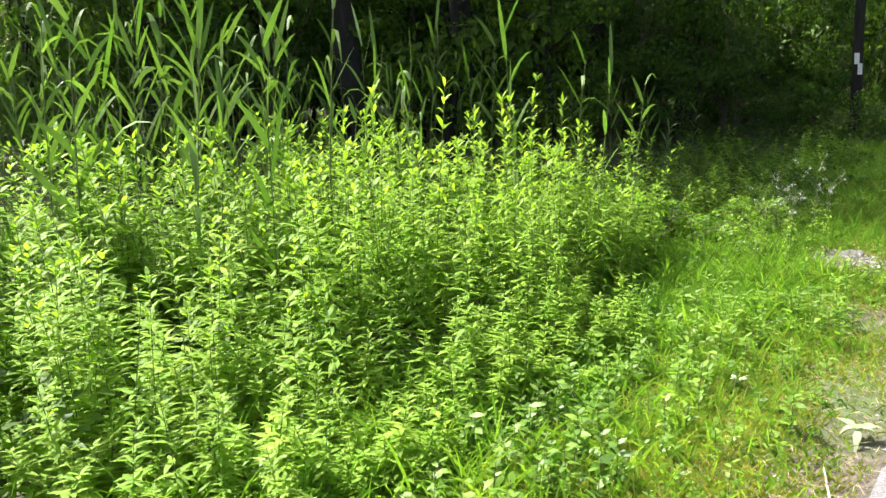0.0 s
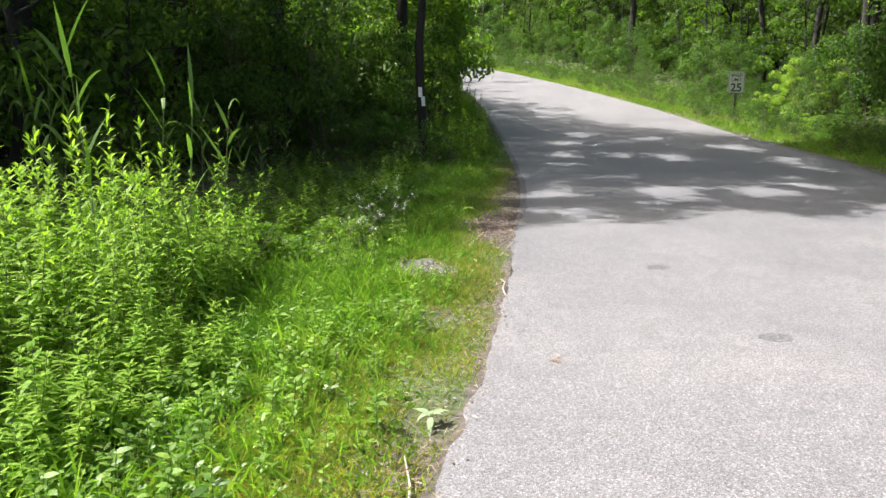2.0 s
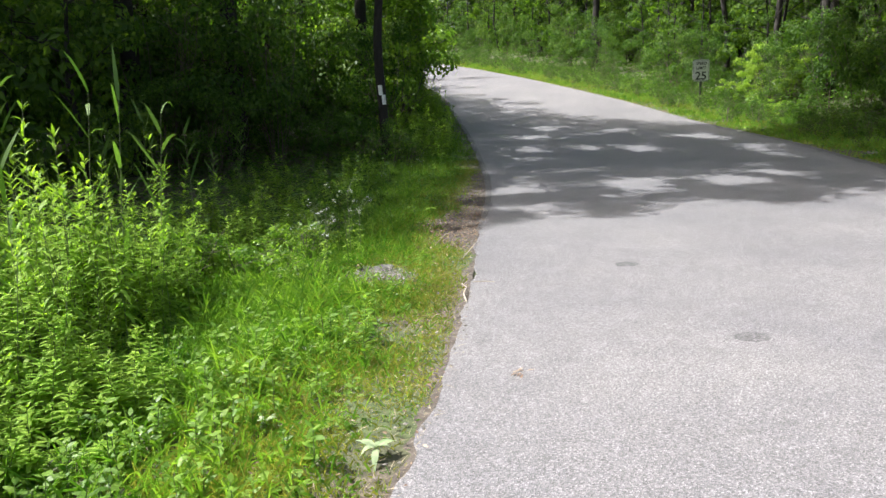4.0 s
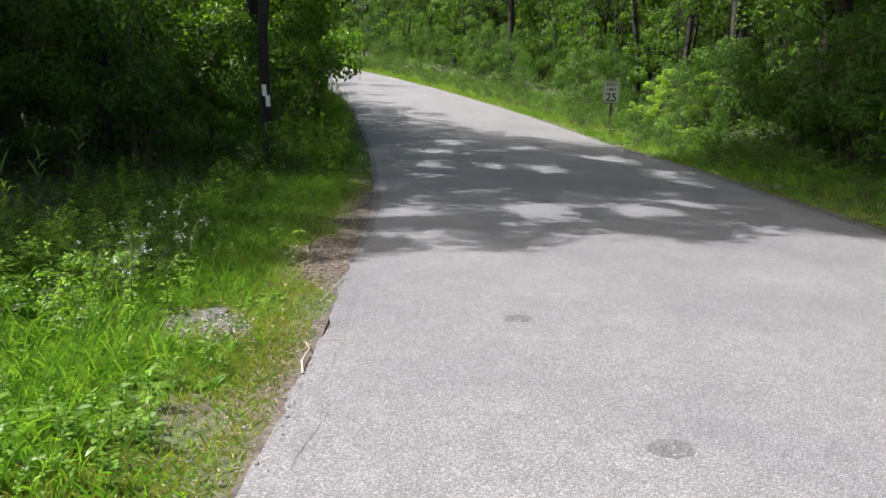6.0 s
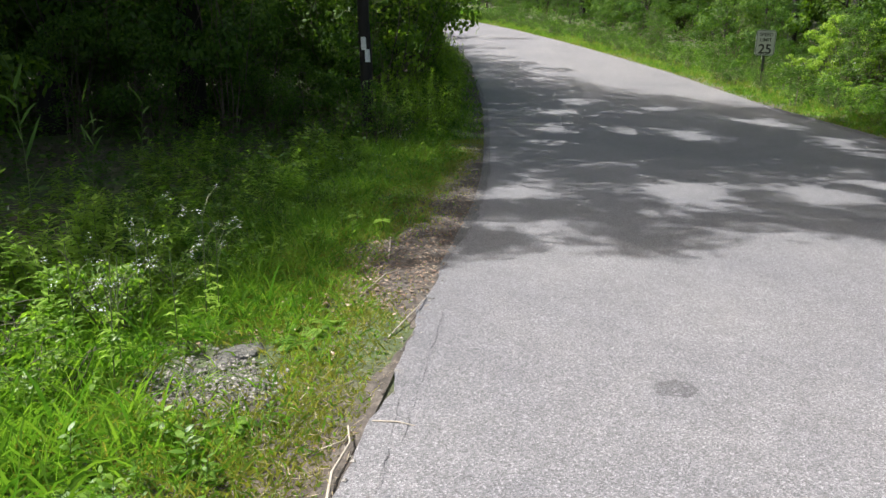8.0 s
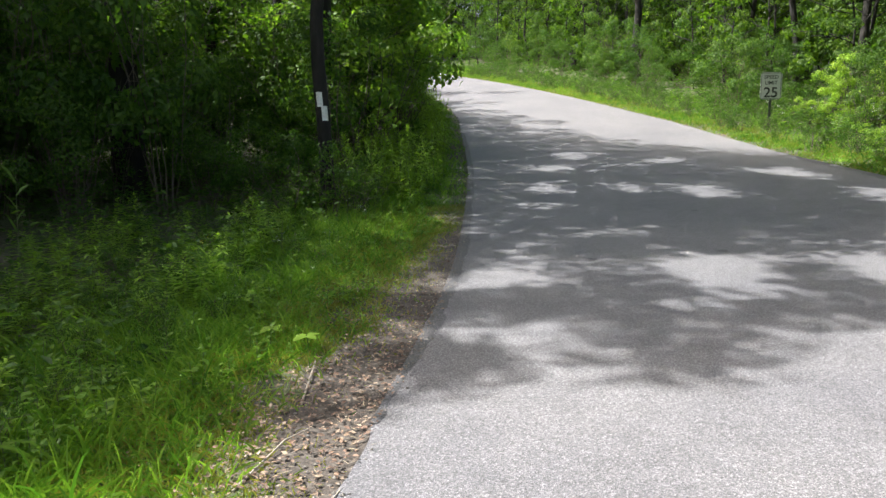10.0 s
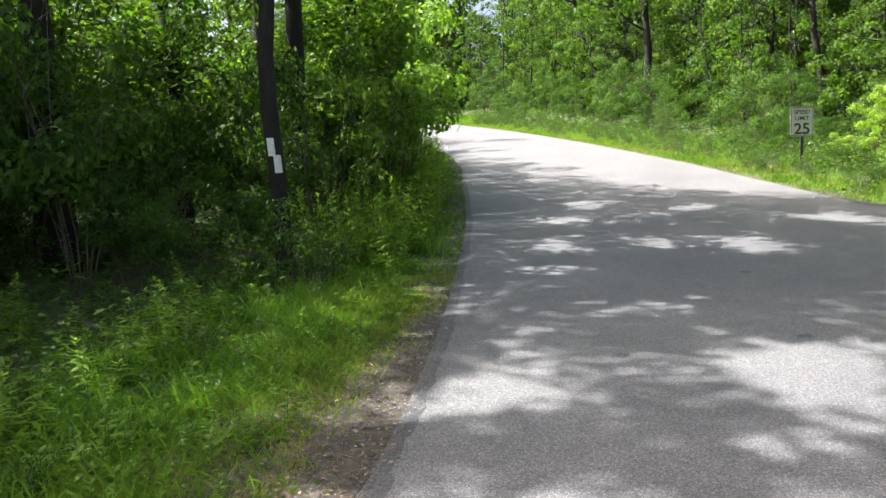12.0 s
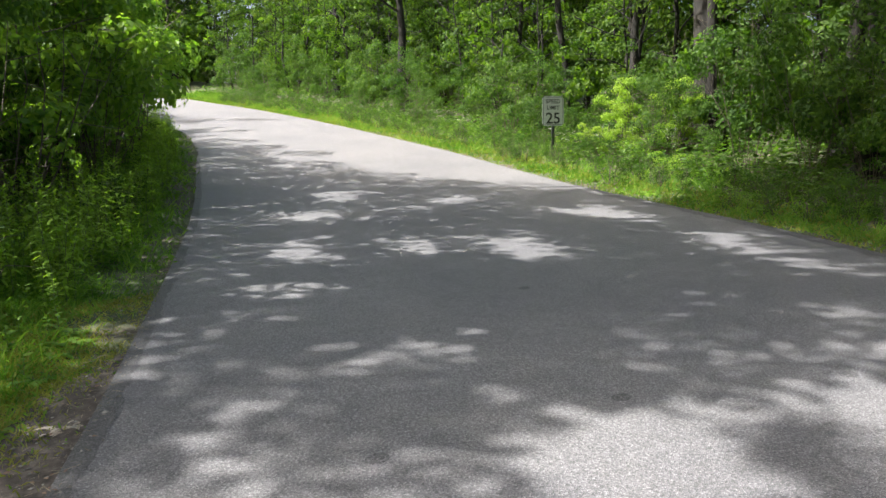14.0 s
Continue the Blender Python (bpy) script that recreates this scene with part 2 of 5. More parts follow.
def spread(geo, poses):
    """Many posed copies of one geometry, joined. poses: rows of x, y, z, turn, scale, height."""
    v, q = geo
    poses = np.asarray(poses, float)
    c, s = np.cos(poses[:, 3]), np.sin(poses[:, 3])
    k, kz = poses[:, 4], poses[:, 5]
    x = (v[None, :, 0] * c[:, None] - v[None, :, 1] * s[:, None]) * k[:, None] + poses[:, 0:1]
    y = (v[None, :, 0] * s[:, None] + v[None, :, 1] * c[:, None]) * k[:, None] + poses[:, 1:2]
    z = v[None, :, 2] * kz[:, None] + poses[:, 2:3]
    return np.stack([x, y, z], -1).reshape(-1, 3), (np.asarray(q)[None] + np.arange(len(poses))[:, None, None] * len(v)).reshape(-1, 4)


def random_dirs(rng, n, zmin=-0.3, zmax=0.8):
    a, z = rng.uniform(0, 2 * np.pi, n), rng.uniform(zmin, zmax, n)
    r = np.sqrt(np.maximum(1 - z * z, 0))
    return np.stack([r * np.cos(a), r * np.sin(a), z], 1)


def ups(rng, n, tilt=0.6):
    u = rng.normal(0, tilt, (n, 3))
    u[:, 2] = 1
    return u


def place(template, spots):
    """Puts a thing at the first spot and copies at the others. spots: x, y, turn, scale."""
    for i, (x, y, turn, k, kz) in enumerate(spots):
        m = pose(x, y, float(land(x, y)) - 0.03, 0, 0, math.degrees(turn)) @ Matrix.Diagonal((k, k, kz, 1))
        if i:
            copy_thing(template, m)
        else:
            template.matrix_basis = m


# ---- ground and road ----
def grid(xs, ys, zf):
    gx, gy = np.meshgrid(xs, ys)
    v = np.stack([gx, gy, zf(gx, gy)], -1).reshape(-1, 3)
    n, m = len(ys), len(xs)
    i = np.arange(n * m).reshape(n, m)
    return v, np.stack([i[:-1, :-1], i[:-1, 1:], i[1:, 1:], i[1:, :-1]], -1).reshape(-1, 4)


def steps(*spans):
    return np.unique(np.concatenate([np.arange(a, b + 1e-6, s) for a, b, s in spans]).round(3))


xs = steps((-900, -100, 100), (-90, -20, 10), (-18, -8, 0.8), (-7.5, 24, 0.22), (24.5, 50, 0.9), (55, 95, 5), (100, 900, 100))
ys = steps((-900, -100, 100), (-90, -20, 10), (-18, -4, 0.8), (-3.5, 24, 0.22), (24.5, 60, 0.9), (64, 140, 5), (150, 900, 75))
v, q = grid(xs, ys, land)
tagged(new("ground", mesh_np("ground", v, q, None, SOIL, True)), "brown soil with leaf litter and low green growth", "ground", kind="structure")


def road_mesh():
    yy = np.concatenate([np.arange(-60, -4, 1.0), np.arange(-4, 30, 0.08), np.arange(30, 128, 1.0)])
    fr = np.concatenate([[0, 0], np.linspace(0, 1, 15), [1, 1]])
    rng = np.random.default_rng(3)
    ragged = np.convolve(rng.normal(0, 1, len(yy) + 6), np.ones(3) / 3, "same")[3:-3] * 0.034
    ragged = ragged + 0.03 * np.sin(yy * 1.9) * np.sin(yy * 0.77)
    # the near end runs along the road's own breadth
    xl, xr = x_left(yy) + ragged, x_right(yy) + 0.6 * ragged[::-1]
    x = xl[:, None] + (xr - xl)[:, None] * fr[None]
    y = np.broadcast_to(yy[:, None], x.shape)
    z = rise(x, y) + 0.004 + 0.05 * np.sin(np.pi * fr)[None] * 0.6 - 0.0
    z[:, 0], z[:, -1] = z[:, 1] - 0.12, z[:, -2] - 0.12
    v = np.stack([x, y, z], -1).reshape(-1, 3)
    n, m = x.shape
    i = np.arange(n * m).reshape(n, m)
    return v, np.stack([i[:-1, :-1], i[:-1, 1:], i[1:, 1:], i[1:, :-1]], -1).reshape(-1, 4)


v, q = road_mesh()
tagged(new("road", mesh_np("road", v, q, None, ASPHALT, True)), "worn grey asphalt road with a ragged edge", "road", kind="structure")


def road_top(x, y):
    f = (x - x_left(y)) / (x_right(y) - x_left(y))
    return float(rise(x, y) + 0.004 + 0.03 * math.sin(math.pi * min(max(float(f), 0), 1)))


# ---- trees ----
def limb_line(rng, start, direction, length, n=5, bend=0.25):
    pts, d = [np.array(start, float)], unit(np.array(direction, float))
    for _ in range(n):
        d = unit(d + rng.normal(0, bend, 3) * 0.5 + np.array([0, 0, 0.06]))
        pts.append(pts[-1] + d * length / n)
    return np.array(pts)


def leaf_lumps(rng, centres, radii, n, leaf, flat=0.75):
    """Leaves on the outer skin of rounded masses, facing outwards and hanging a little."""
    k = rng.choice(len(centres), n, p=radii ** 2 / np.sum(radii ** 2))
    out = random_dirs(rng, n, -0.45, 1.0)
    p = centres[k] + out * (radii[k] * rng.uniform(0.62, 1.1, n))[:, None] * np.array([1, 1, flat])
    d = unit(np.cross(out, rng.normal(0, 1, (n, 3)))) + np.array([0, 0, -0.35])
    return diamonds(p, d, out + rng.normal(0, 0.45, (n, 3)), leaf * rng.uniform(0.6, 1.35, n), leaf * 0.6 * rng.uniform(0.75, 1.25, n))


def tree_geometry(rng, height, radius, dia, first, clusters, per, leaf, low=0.0):
    """Trunk and limbs, and the leaves: clumps about the limbs' outer ends."""
    n = 9
    t = np.linspace(0, 1, n)
    sway = np.cumsum(rng.normal(0, 0.012 * height, (n, 2)), 0)
    sway -= sway[0]
    pts = np.stack([sway[:, 0], sway[:, 1], t * height * 0.9], 1)
    pts[0, 2] = -0.25
    rad = dia / 2 * (1 - 0.85 * t ** 1.2)
    rad[0] *= 1.5
    wood = [tube(pts, rad, 10)]
    centres = []
    for k in range(13):
        z = first + (height * 0.85 - first) * (k / 12) ** 0.9
        at = np.array([np.interp(z, pts[:, 2], pts[:, i]) for i in range(3)])
        a = k * 2.4 + rng.uniform(-0.5, 0.5)
        reach = radius * (1.0 - 0.55 * abs((z - first) / (height - first) - 0.35)) * rng.uniform(0.75, 1.1)
        line = limb_line(rng, at, (math.cos(a), math.sin(a), rng.uniform(0.15, 0.6)), reach)
        wood.append(tube(line, np.linspace(dia * 0.2, 0.012, len(line)), 5))
        for j in range(2):
            s = line[2 + j]
            twig = limb_line(rng, s, random_dirs(rng, 1, -0.1, 0.6)[0], reach * 0.45, 3)
            wood.append(tube(twig, np.linspace(dia * 0.07, 0.008, len(twig)), 4))
            centres += [twig[-1], twig[2]]
        centres += [line[-1], line[-2], line[3]]
    centres = np.array(centres)
    pick = centres[rng.integers(0, len(centres), clusters)] + rng.normal(0, 0.13 * radius, (clusters, 3))
    if low:
        pick[: int(clusters * low), 2] = rng.uniform(1.0, first + 1.5, int(clusters * low))
    return joined(wood), leaf_lumps(rng, pick, rng.uniform(0.13, 0.24, clusters) * radius, clusters * per, leaf)


def tree(name, seed, height, radius, dia, first, clusters, per, leaf, label, low=0.0, category="tree", group=""):
    rng = np.random.default_rng(seed)
    wood, leaves = tree_geometry(rng, height, radius, dia, first, clusters, per, leaf, low)
    ob = tagged(new(name), label, category, group)
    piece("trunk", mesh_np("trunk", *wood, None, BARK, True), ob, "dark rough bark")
    piece("crown", mesh_np("crown", *leaves, None, TREE), ob)
    return ob


def shrub_geometry(rng, height, radius, stems, leaves, leaf):
    wood, ends = [], []
    for k in range(stems):
        a = k * 2.4 + rng.uniform(0, 0.8)
        line = limb_line(rng, (0.1 * math.cos(a), 0.1 * math.sin(a), -0.1), (radius / height * math.cos(a) * rng.uniform(0.2, 1), radius / height * math.sin(a) * rng.uniform(0.2, 1), 1), height * rng.uniform(0.7, 1.05), 5, 0.3)
        wood.append(tube(line, np.linspace(0.014, 0.003, len(line)), 3))
        ends += list(line[2:])
        for j in (2, 3, 4, 5):
            tw = limb_line(rng, line[j], random_dirs(rng, 1, -0.1, 0.7)[0], radius * 0.6, 2)
            wood.append(tube(tw, np.linspace(0.006, 0.002, len(tw)), 3))
            ends += list(tw[1:])
    ends = np.array(ends)
    n = max(10, stems + 6)
    c = ends[rng.integers(0, len(ends), n)]
    r = rng.uniform(0.24, 0.44, n) * radius
    c[:, 2] = np.maximum(c[:, 2], r * 0.5)
    v, q = leaf_lumps(rng, c, r, leaves, leaf, 0.85)
    v[:, 2] = np.maximum(v[:, 2], 0.02)
    return joined(wood), (v, q)


def shrub(seed, height, radius, stems, leaves, leaf, label, group, material=BUSH, name="shrub"):
    rng = np.random.default_rng(seed)
    wood, lv = shrub_geometry(rng, height, radius, stems, leaves, leaf)
    ob = tagged(new(name), label, "shrub", group)
    piece("wood", mesh_np("wood", *wood, None, TWIG, True), ob)
    piece("foliage", mesh_np("foliage", *lv, None, material), ob)
    return ob


def spots_where(rng, n, x0, x1, y0, y1, ok, k0=0.8, k1=1.2, gap=0.0):
    out, tries = [], 0
    while len(out) < n and tries < n * 60:
        tries += 1
        x, y = rng.uniform(x0, x1), rng.uniform(y0, y1)
        if ok(x, y) and all((x - o[0]) ** 2 + (y - o[1]) ** 2 > gap * gap for o in out):
            k = rng.uniform(k0, k1)
            out.append((x, y, rng.uniform(0, 6.28), k, k * rng.uniform(0.9, 1.1)))
    return out


def deal(templates, spots):
    for i, t in enumerate(templates):
        if spots[i::len(templates)]:
            place(t, spots[i::len(templates)])


FOREST = "woodland trees"
big = [tree("tree", 11 + i, 17 + 1.3 * i, 3.6 + 0.3 * i, 0.36 + 0.05 * i, 5.0, 62, 46, 0.26, "tall broadleaf woodland tree with dark bark", 0.0, group=FOREST) for i in range(4)]
edge = [tree("tree", 21 + i, 13 + i, 3.4, 0.26, 1.8, 70, 42, 0.26, "broadleaf tree with leafy branches down to the ground", 0.35, group="leafy edge trees") for i in range(3)]
slim = [tree("young_tree", 31 + i, 6 + i, 1.6, 0.07 + 0.015 * i, 1.6, 26, 48, 0.15, "slim young woodland tree with light green leaves", 0.3, group="young trees") for i in range(4)]


def shade_line(x, y):
    """Metres by which a spot lies past the line, along the sun's way, where the shade on the road begins."""
    return (x - 6.0) * 0.5 + (y - 8.2) * 0.87


def clear_trunk(x, y):
    return math.hypot(x - 7, y - 14.4) > 2.6


def lets_sun_in(x, y):
    """Whether a tall tree on the sunny side leaves the lit stretches of the road and verge lit."""
    return clear_trunk(x, y) and (off_left(x, y) > 17 or (off_left(x, y) > 14 and y > 20))


rng = np.random.default_rng(5)
near_left = spots_where(rng, 30, -30, 6, 11, 44, lambda x, y: off_left(x, y) > 8 and lets_sun_in(x, y), 0.8, 1.1, gap=2.5)
far_left = spots_where(rng, 10, -34, 16, 30, 78, lambda x, y: off_left(x, y) > 14, gap=3.0)
marsh_left = spots_where(rng, 10, -36, -9, -6, 16, lambda x, y: off_left(x, y) > 18, gap=3.0)
right_side = [(26.5, 18.2, 0.4, 1.3, 1.1), (21.6, 12.4, 1.4, 1.2, 1.05), (31.0, 36.5, 2.2, 1.3, 1.1), (29.0, 25.0, 3.1, 0.8, 1.0), (30.5, 23.5, 5.0, 0.7, 1.0)]
# Three added trees: their crowns, out of view, shade the thickets.
right_side += [(18.9, 8.8, 0.9, 1.2, 1.0), (16.7, 5.4, 2.9, 1.2, 1.0), (23.8, 13.6, 4.4, 1.15, 1.0)]
right_side += spots_where(rng, 20, 15, 50, 2, 60, lambda x, y: 5.0 < off_right(x, y) < 22, 0.7, 1.1, gap=2.3)
right_side += spots_where(rng, 14, 20, 62, -6, 70, lambda x, y: off_right(x, y) > 14, gap=2.6)
behind = spots_where(rng, 9, -45, 40, -45, -10, lambda x, y: off_left(x, y) > 16 or off_right(x, y) > 6, gap=4.0)
deal(big, near_left + far_left + marsh_left + right_side + behind)
rng = np.random.default_rng(15)
edge_spots = spots_where(rng, 30, 22, 60, 4, 72, lambda x, y: 8.5 < off_right(x, y) < 24, 0.8, 1.2, gap=2.6)
edge_spots += spots_where(rng, 15, 14, 37, 75, 93, lambda x, y: off_right(x, y) > 1.5, 1.25, 1.6, gap=2.0)
edge_spots += spots_where(rng, 24, 10, 56, 72, 112, lambda x, y: off_right(x, y) > 3, 0.9, 1.4, gap=2.4)
edge_spots += spots_where(rng, 8, 2, 22, 56, 84, lambda x, y: off_left(x, y) > 2.5, 0.6, 1.0, gap=2.5)
edge_spots += spots_where(rng, 9, -16, 8, 15, 40, lambda x, y: 11 < off_left(x, y) < 18 and clear_trunk(x, y), 0.7, 0.95, gap=2.6)
edge_spots += spots_where(rng, 10, -22, 10, 19, 60, lambda x, y: off_left(x, y) > 11.5, 0.7, 1.0, gap=3.0)
edge_spots += spots_where(rng, 9, 14, 27, -1, 14.5, lambda x, y: 4.4 < off_right(x, y) < 8.5, 0.8, 1.1, gap=2.2)
edge_spots += spots_where(rng, 26, 20, 44, 8, 60, lambda x, y: 5.0 < off_right(x, y) < 14, 0.55, 0.95, gap=1.9)
edge_spots += spots_where(rng, 14, 28, 50, 18, 62, lambda x, y: 6.0 < off_right(x, y) < 12, 0.7, 1.0, gap=2.6)
edge_spots += spots_where(rng, 20, 36, 58, 78, 108, lambda x, y: off_right(x, y) > 5, 0.9, 1.3, gap=2.2)
edge_spots += [(8.0, 29.0, 1.0, 0.62, 0.62), (9.5, 33.0, 2.0, 0.65, 0.66), (11.5, 38.0, 3.0, 0.68, 0.7), (7.0, 34.5, 4.0, 0.75, 0.8), (13.0, 44.0, 5.0, 0.75, 0.8), (6.0, 27.5, 0.3, 0.65, 0.66)]
edge_spots += [(-4.6, 13.0, 0.5, 0.62, 0.62), (-0.6, 12.9, 2.0, 0.6, 0.6), (-4.6, 10.6, 4.0, 0.62, 0.6), (1.2, 12.6, 5.0, 0.45, 0.5)]
edge_spots += spots_where(rng, 16, -24, 16, 42, 90, lambda x, y: off_left(x, y) > 12, 1.1, 1.5, gap=2.8)
deal(edge, edge_spots)
rng = np.random.default_rng(6)
s1 = spots_where(rng, 22, -10, 9, 11, 26, lambda x, y: off_left(x, y) > 5.5 and shade_line(x, y) > 3, gap=0.9)
s2 = spots_where(rng, 120, 16, 50, 4, 70, lambda x, y: 4.2 < off_right(x, y) < 17, 0.8, 1.35, gap=1.2)
s3 = spots_where(rng, 22, 5, 24, 17, 66, lambda x, y: 1.8 < off_left(x, y) < 8, 0.6, 0.95, gap=1.2)
deal(slim, s1 + s2 + s3)


# the outline of the shade on the ground, and the sunny gaps in it: x, y, half-widths across and along the sun's way
SHADE = [(7.3, 11.0), (8.2, 10.4), (8.0, 9.3), (7.2, 8.5), (6.9, 7.8), (7.4, 7.5), (8.2, 7.7), (9.0, 7.3), (9.4, 6.7), (10.5, 6.5), (12, 6.1), (13.2, 4.0), (16.5, 2.0), (21, 2.5), (25, 10), (21.5, 14.3), (18.3, 14.6), (18.2, 16.6), (17.4, 19.0), (16.8, 22.8), (13.9, 23.6), (12.4, 22.6), (10.0, 21.5), (5, 22), (0, 23), (-10, 20), (-10, 8.4), (-1.0, 7.6), (2.2, 7.4), (4.0, 7.6), (5.3, 8.8), (6.2, 9.5), (7.0, 10.3)]
GAPS = [(9.75, 13.4, 0.5, 0.55), (11.0, 14.9, 0.8, 0.3), (8.2, 10.7, 0.3, 0.16), (9.15, 11.1, 0.2, 0.15), (9.6, 11.05, 0.2, 0.15), (9.1, 8.9, 0.75, 0.5), (10.6, 8.5, 0.65, 0.5), (11.45, 10.5, 0.4, 0.2), (10.0, 9.2, 0.2, 0.16), (12.9, 13.1, 0.8, 0.4), (12.1, 14.0, 0.6, 0.35), (16.2, 14.2, 1.1, 0.5), (14.7, 11.2, 1.4, 0.3), (14.2, 18.9, 0.8, 0.35), (11.9, 8.6, 0.45, 0.3), (12.6, 17.2, 0.5, 0.3), (15.6, 17.0, 0.6, 0.4), (8.0, 8.35, 0.3, 0.2)]
TUFTS = [(6.9, 9.0, 0.28), (5.9, 8.25, 0.2), (6.4, 9.4, 0.16), (5.2, 9.6, 0.3)]
SUN_WAY = np.array([-0.84, 0.54])


def in_outline(x, y, outline):
    inside = np.zeros(len(x), bool)
    for (x0, y0), (x1, y1) in zip(outline, outline[1:] + outline[:1]):
        if y0 != y1:
            inside ^= ((y0 > y) != (y1 > y)) & (x < x0 + (x1 - x0) * (y - y0) / (y1 - y0))
    return inside


def shade_trees():
    """The tall trees beside the road whose crowns shade it, their leaf clumps set where the shade asks for them."""
    rng = np.random.default_rng(77)
    across = np.array([0.54, 0.84])

    def frayed(spots, size):
        x, y = spots[:, 0], spots[:, 1]
        return spots + size * np.stack([wavy(x * 1.9 + 3, y * 1.7), wavy(y * 2.1, x * 1.6 + 5)], 1)

    def sunny(spots, margin):
        spots = frayed(spots, 0.2)
        out = np.zeros(len(spots), bool)
        for gx, gy, a, b in GAPS:
            d = spots - np.array([gx, gy])
            out |= (d @ across / (a + margin)) ** 2 + (d @ SUN_WAY / (b + margin)) ** 2 < 1
        return out

    n = 34500
    g = np.stack([rng.uniform(-10, 25, n), rng.uniform(2, 24, n)], 1) + rng.normal(0, 0.12, (n, 2))
    side = off_left(g[:, 0], g[:, 1])
    thin = np.where((side > 0.1) & (side < 2.6) & (g[:, 1] > 8.8), 0.42, np.where(side > 4, 0.85, 0.8)) * np.where((g[:, 1] > 16.5) & (side < 3), 0.55, 1.0)
    ragged = frayed(g, 0.42) + 0.3 * np.stack([wavy(g[:, 0] * 5.2, g[:, 1] * 4.7), wavy(g[:, 1] * 5.0, g[:, 0] * 4.4)], 1)
    g = g[in_outline(ragged[:, 0], ragged[:, 1], SHADE) & ~sunny(g, 0.06) & (rng.random(n) < thin)]
    g = np.concatenate([g] + [np.array([x, y]) + rng.normal(0, r * 0.6, (int(130 * r), 2)) for x, y, r in TUFTS])
    # how far along the sun's way each clump hangs: over the trees' side of the road
    way = np.arange(1.4, 17.0, 0.4)
    px = g[:, :1] + SUN_WAY[0] * way
    py = g[:, 1:] + SUN_WAY[1] * way
    edge_side = g[:, 1:] > 18.3
    fits = (off_left(px, py) > np.where(edge_side, 0.9, -1.2)) & (way > np.where(edge_side, 1.2, np.where(g[:, 1:] < 12.5, 7.5, 5.0)))
    least = way[np.argmax(fits, axis=1)]
    g, least, edge_side = g[fits.any(axis=1)], least[fits.any(axis=1)], edge_side[fits.any(axis=1)]
    far = least + rng.uniform(0, 3.0, len(g)) * np.where(edge_side[:, 0], 0.8, 1.0)
    c = np.stack([g[:, 0] + SUN_WAY[0] * far, g[:, 1] + SUN_WAY[1] * far, rise(g[:, 0], g[:, 1]) + math.tan(SUN_EL) * far], 1)
    feet = np.array([(-2.2, 13.0), (2.3, 16.8), (4.6, 17.2), (-0.3, 16.2), (6.6, 21.6), (9.2, 26.4), (-1.2, 20.0), (3.4, 23.2), (-6.5, 19.0), (10.4, 22.3), (12.3, 26.0), (8.2, 18.6)])
    home = np.argmin(np.linalg.norm(c[:, None, :2] - feet[None], axis=2) + rng.uniform(0, 1.2, (len(c), len(feet))), axis=1)
    for k, (fx, fy) in enumerate(feet):
        mine = c[home == k]
        base = np.array([fx, fy, float(land(fx, fy))])
        top = max(float(np.max(mine[:, 2])) - base[2] if len(mine) else 9.0, 9.0)
        top = min(top, 8.0) if k == 0 else top
        t = np.linspace(0, 1, 10)
        sway = np.cumsum(rng.normal(0, 0.14, (10, 2)), 0)
        line = np.column_stack([sway - sway[0], t * top])
        line[0, 2] = -0.3
        dia = 0.58 if k == 0 else rng.uniform(0.3, 0.44)
        rad = dia / 2 * (1 - 0.86 * t)
        rad[0] *= 1.45
        wood = [tube(line, rad, 12)]
        for e in mine[rng.permutation(len(mine))[:60]] - base if len(mine) else []:
            z = max(e[2] - 0.45 * math.hypot(e[0], e[1]), 3.2)
            at = np.array([np.interp(z, line[:, 2], line[:, i]) for i in range(3)])
            bend = (at + e) / 2 + np.array([0, 0, 0.35]) + rng.normal(0, 0.15, 3)
            shadow = np.array([at + (e - at) * f + base for f in (0.1, 0.3, 0.5, 0.7, 0.9)])
            shadow = shadow[:, :2] - SUN_WAY * ((shadow[:, 2:] - rise(shadow[:, :1], shadow[:, 1:2])) / math.tan(SUN_EL))
            if np.any(sunny(shadow, 0.2)) or not np.all(in_outline(shadow[:, 0], shadow[:, 1], SHADE)):
                continue
            wood.append(tube(np.array([at, (at * 2 + bend) / 3 + rng.normal(0, 0.08, 3), bend, e]), [dia * 0.1, dia * 0.075, 0.02, 0.006], 5))
        ob = tagged(new("tree"), "tall broadleaf tree with a crown shading the road", "tree", FOREST)
        ob.matrix_basis = pose(*base)
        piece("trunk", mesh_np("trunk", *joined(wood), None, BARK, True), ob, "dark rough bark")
        if len(mine):
            p = mine.repeat(11, 0) + rng.normal(0, 0.17, (len(mine) * 11, 3))
            fall = p[:, :2] - SUN_WAY * ((p[:, 2:] - rise(p[:, :1], p[:, 1:2])) / math.tan(SUN_EL))
            p = p[~sunny(fall, -0.06) | (rng.random(len(p)) < np.where(fall[:, 1] > 12.2, 0.5, 0.12))] - base
            m = len(p)
            piece("crown", mesh_np("crown", *diamonds(p, random_dirs(rng, m, -0.6, 0.3), ups(rng, m, 0.5), rng.uniform(0.12, 0.24, m), rng.uniform(0.08, 0.15, m)), None, TREE), ob)


shade_trees()


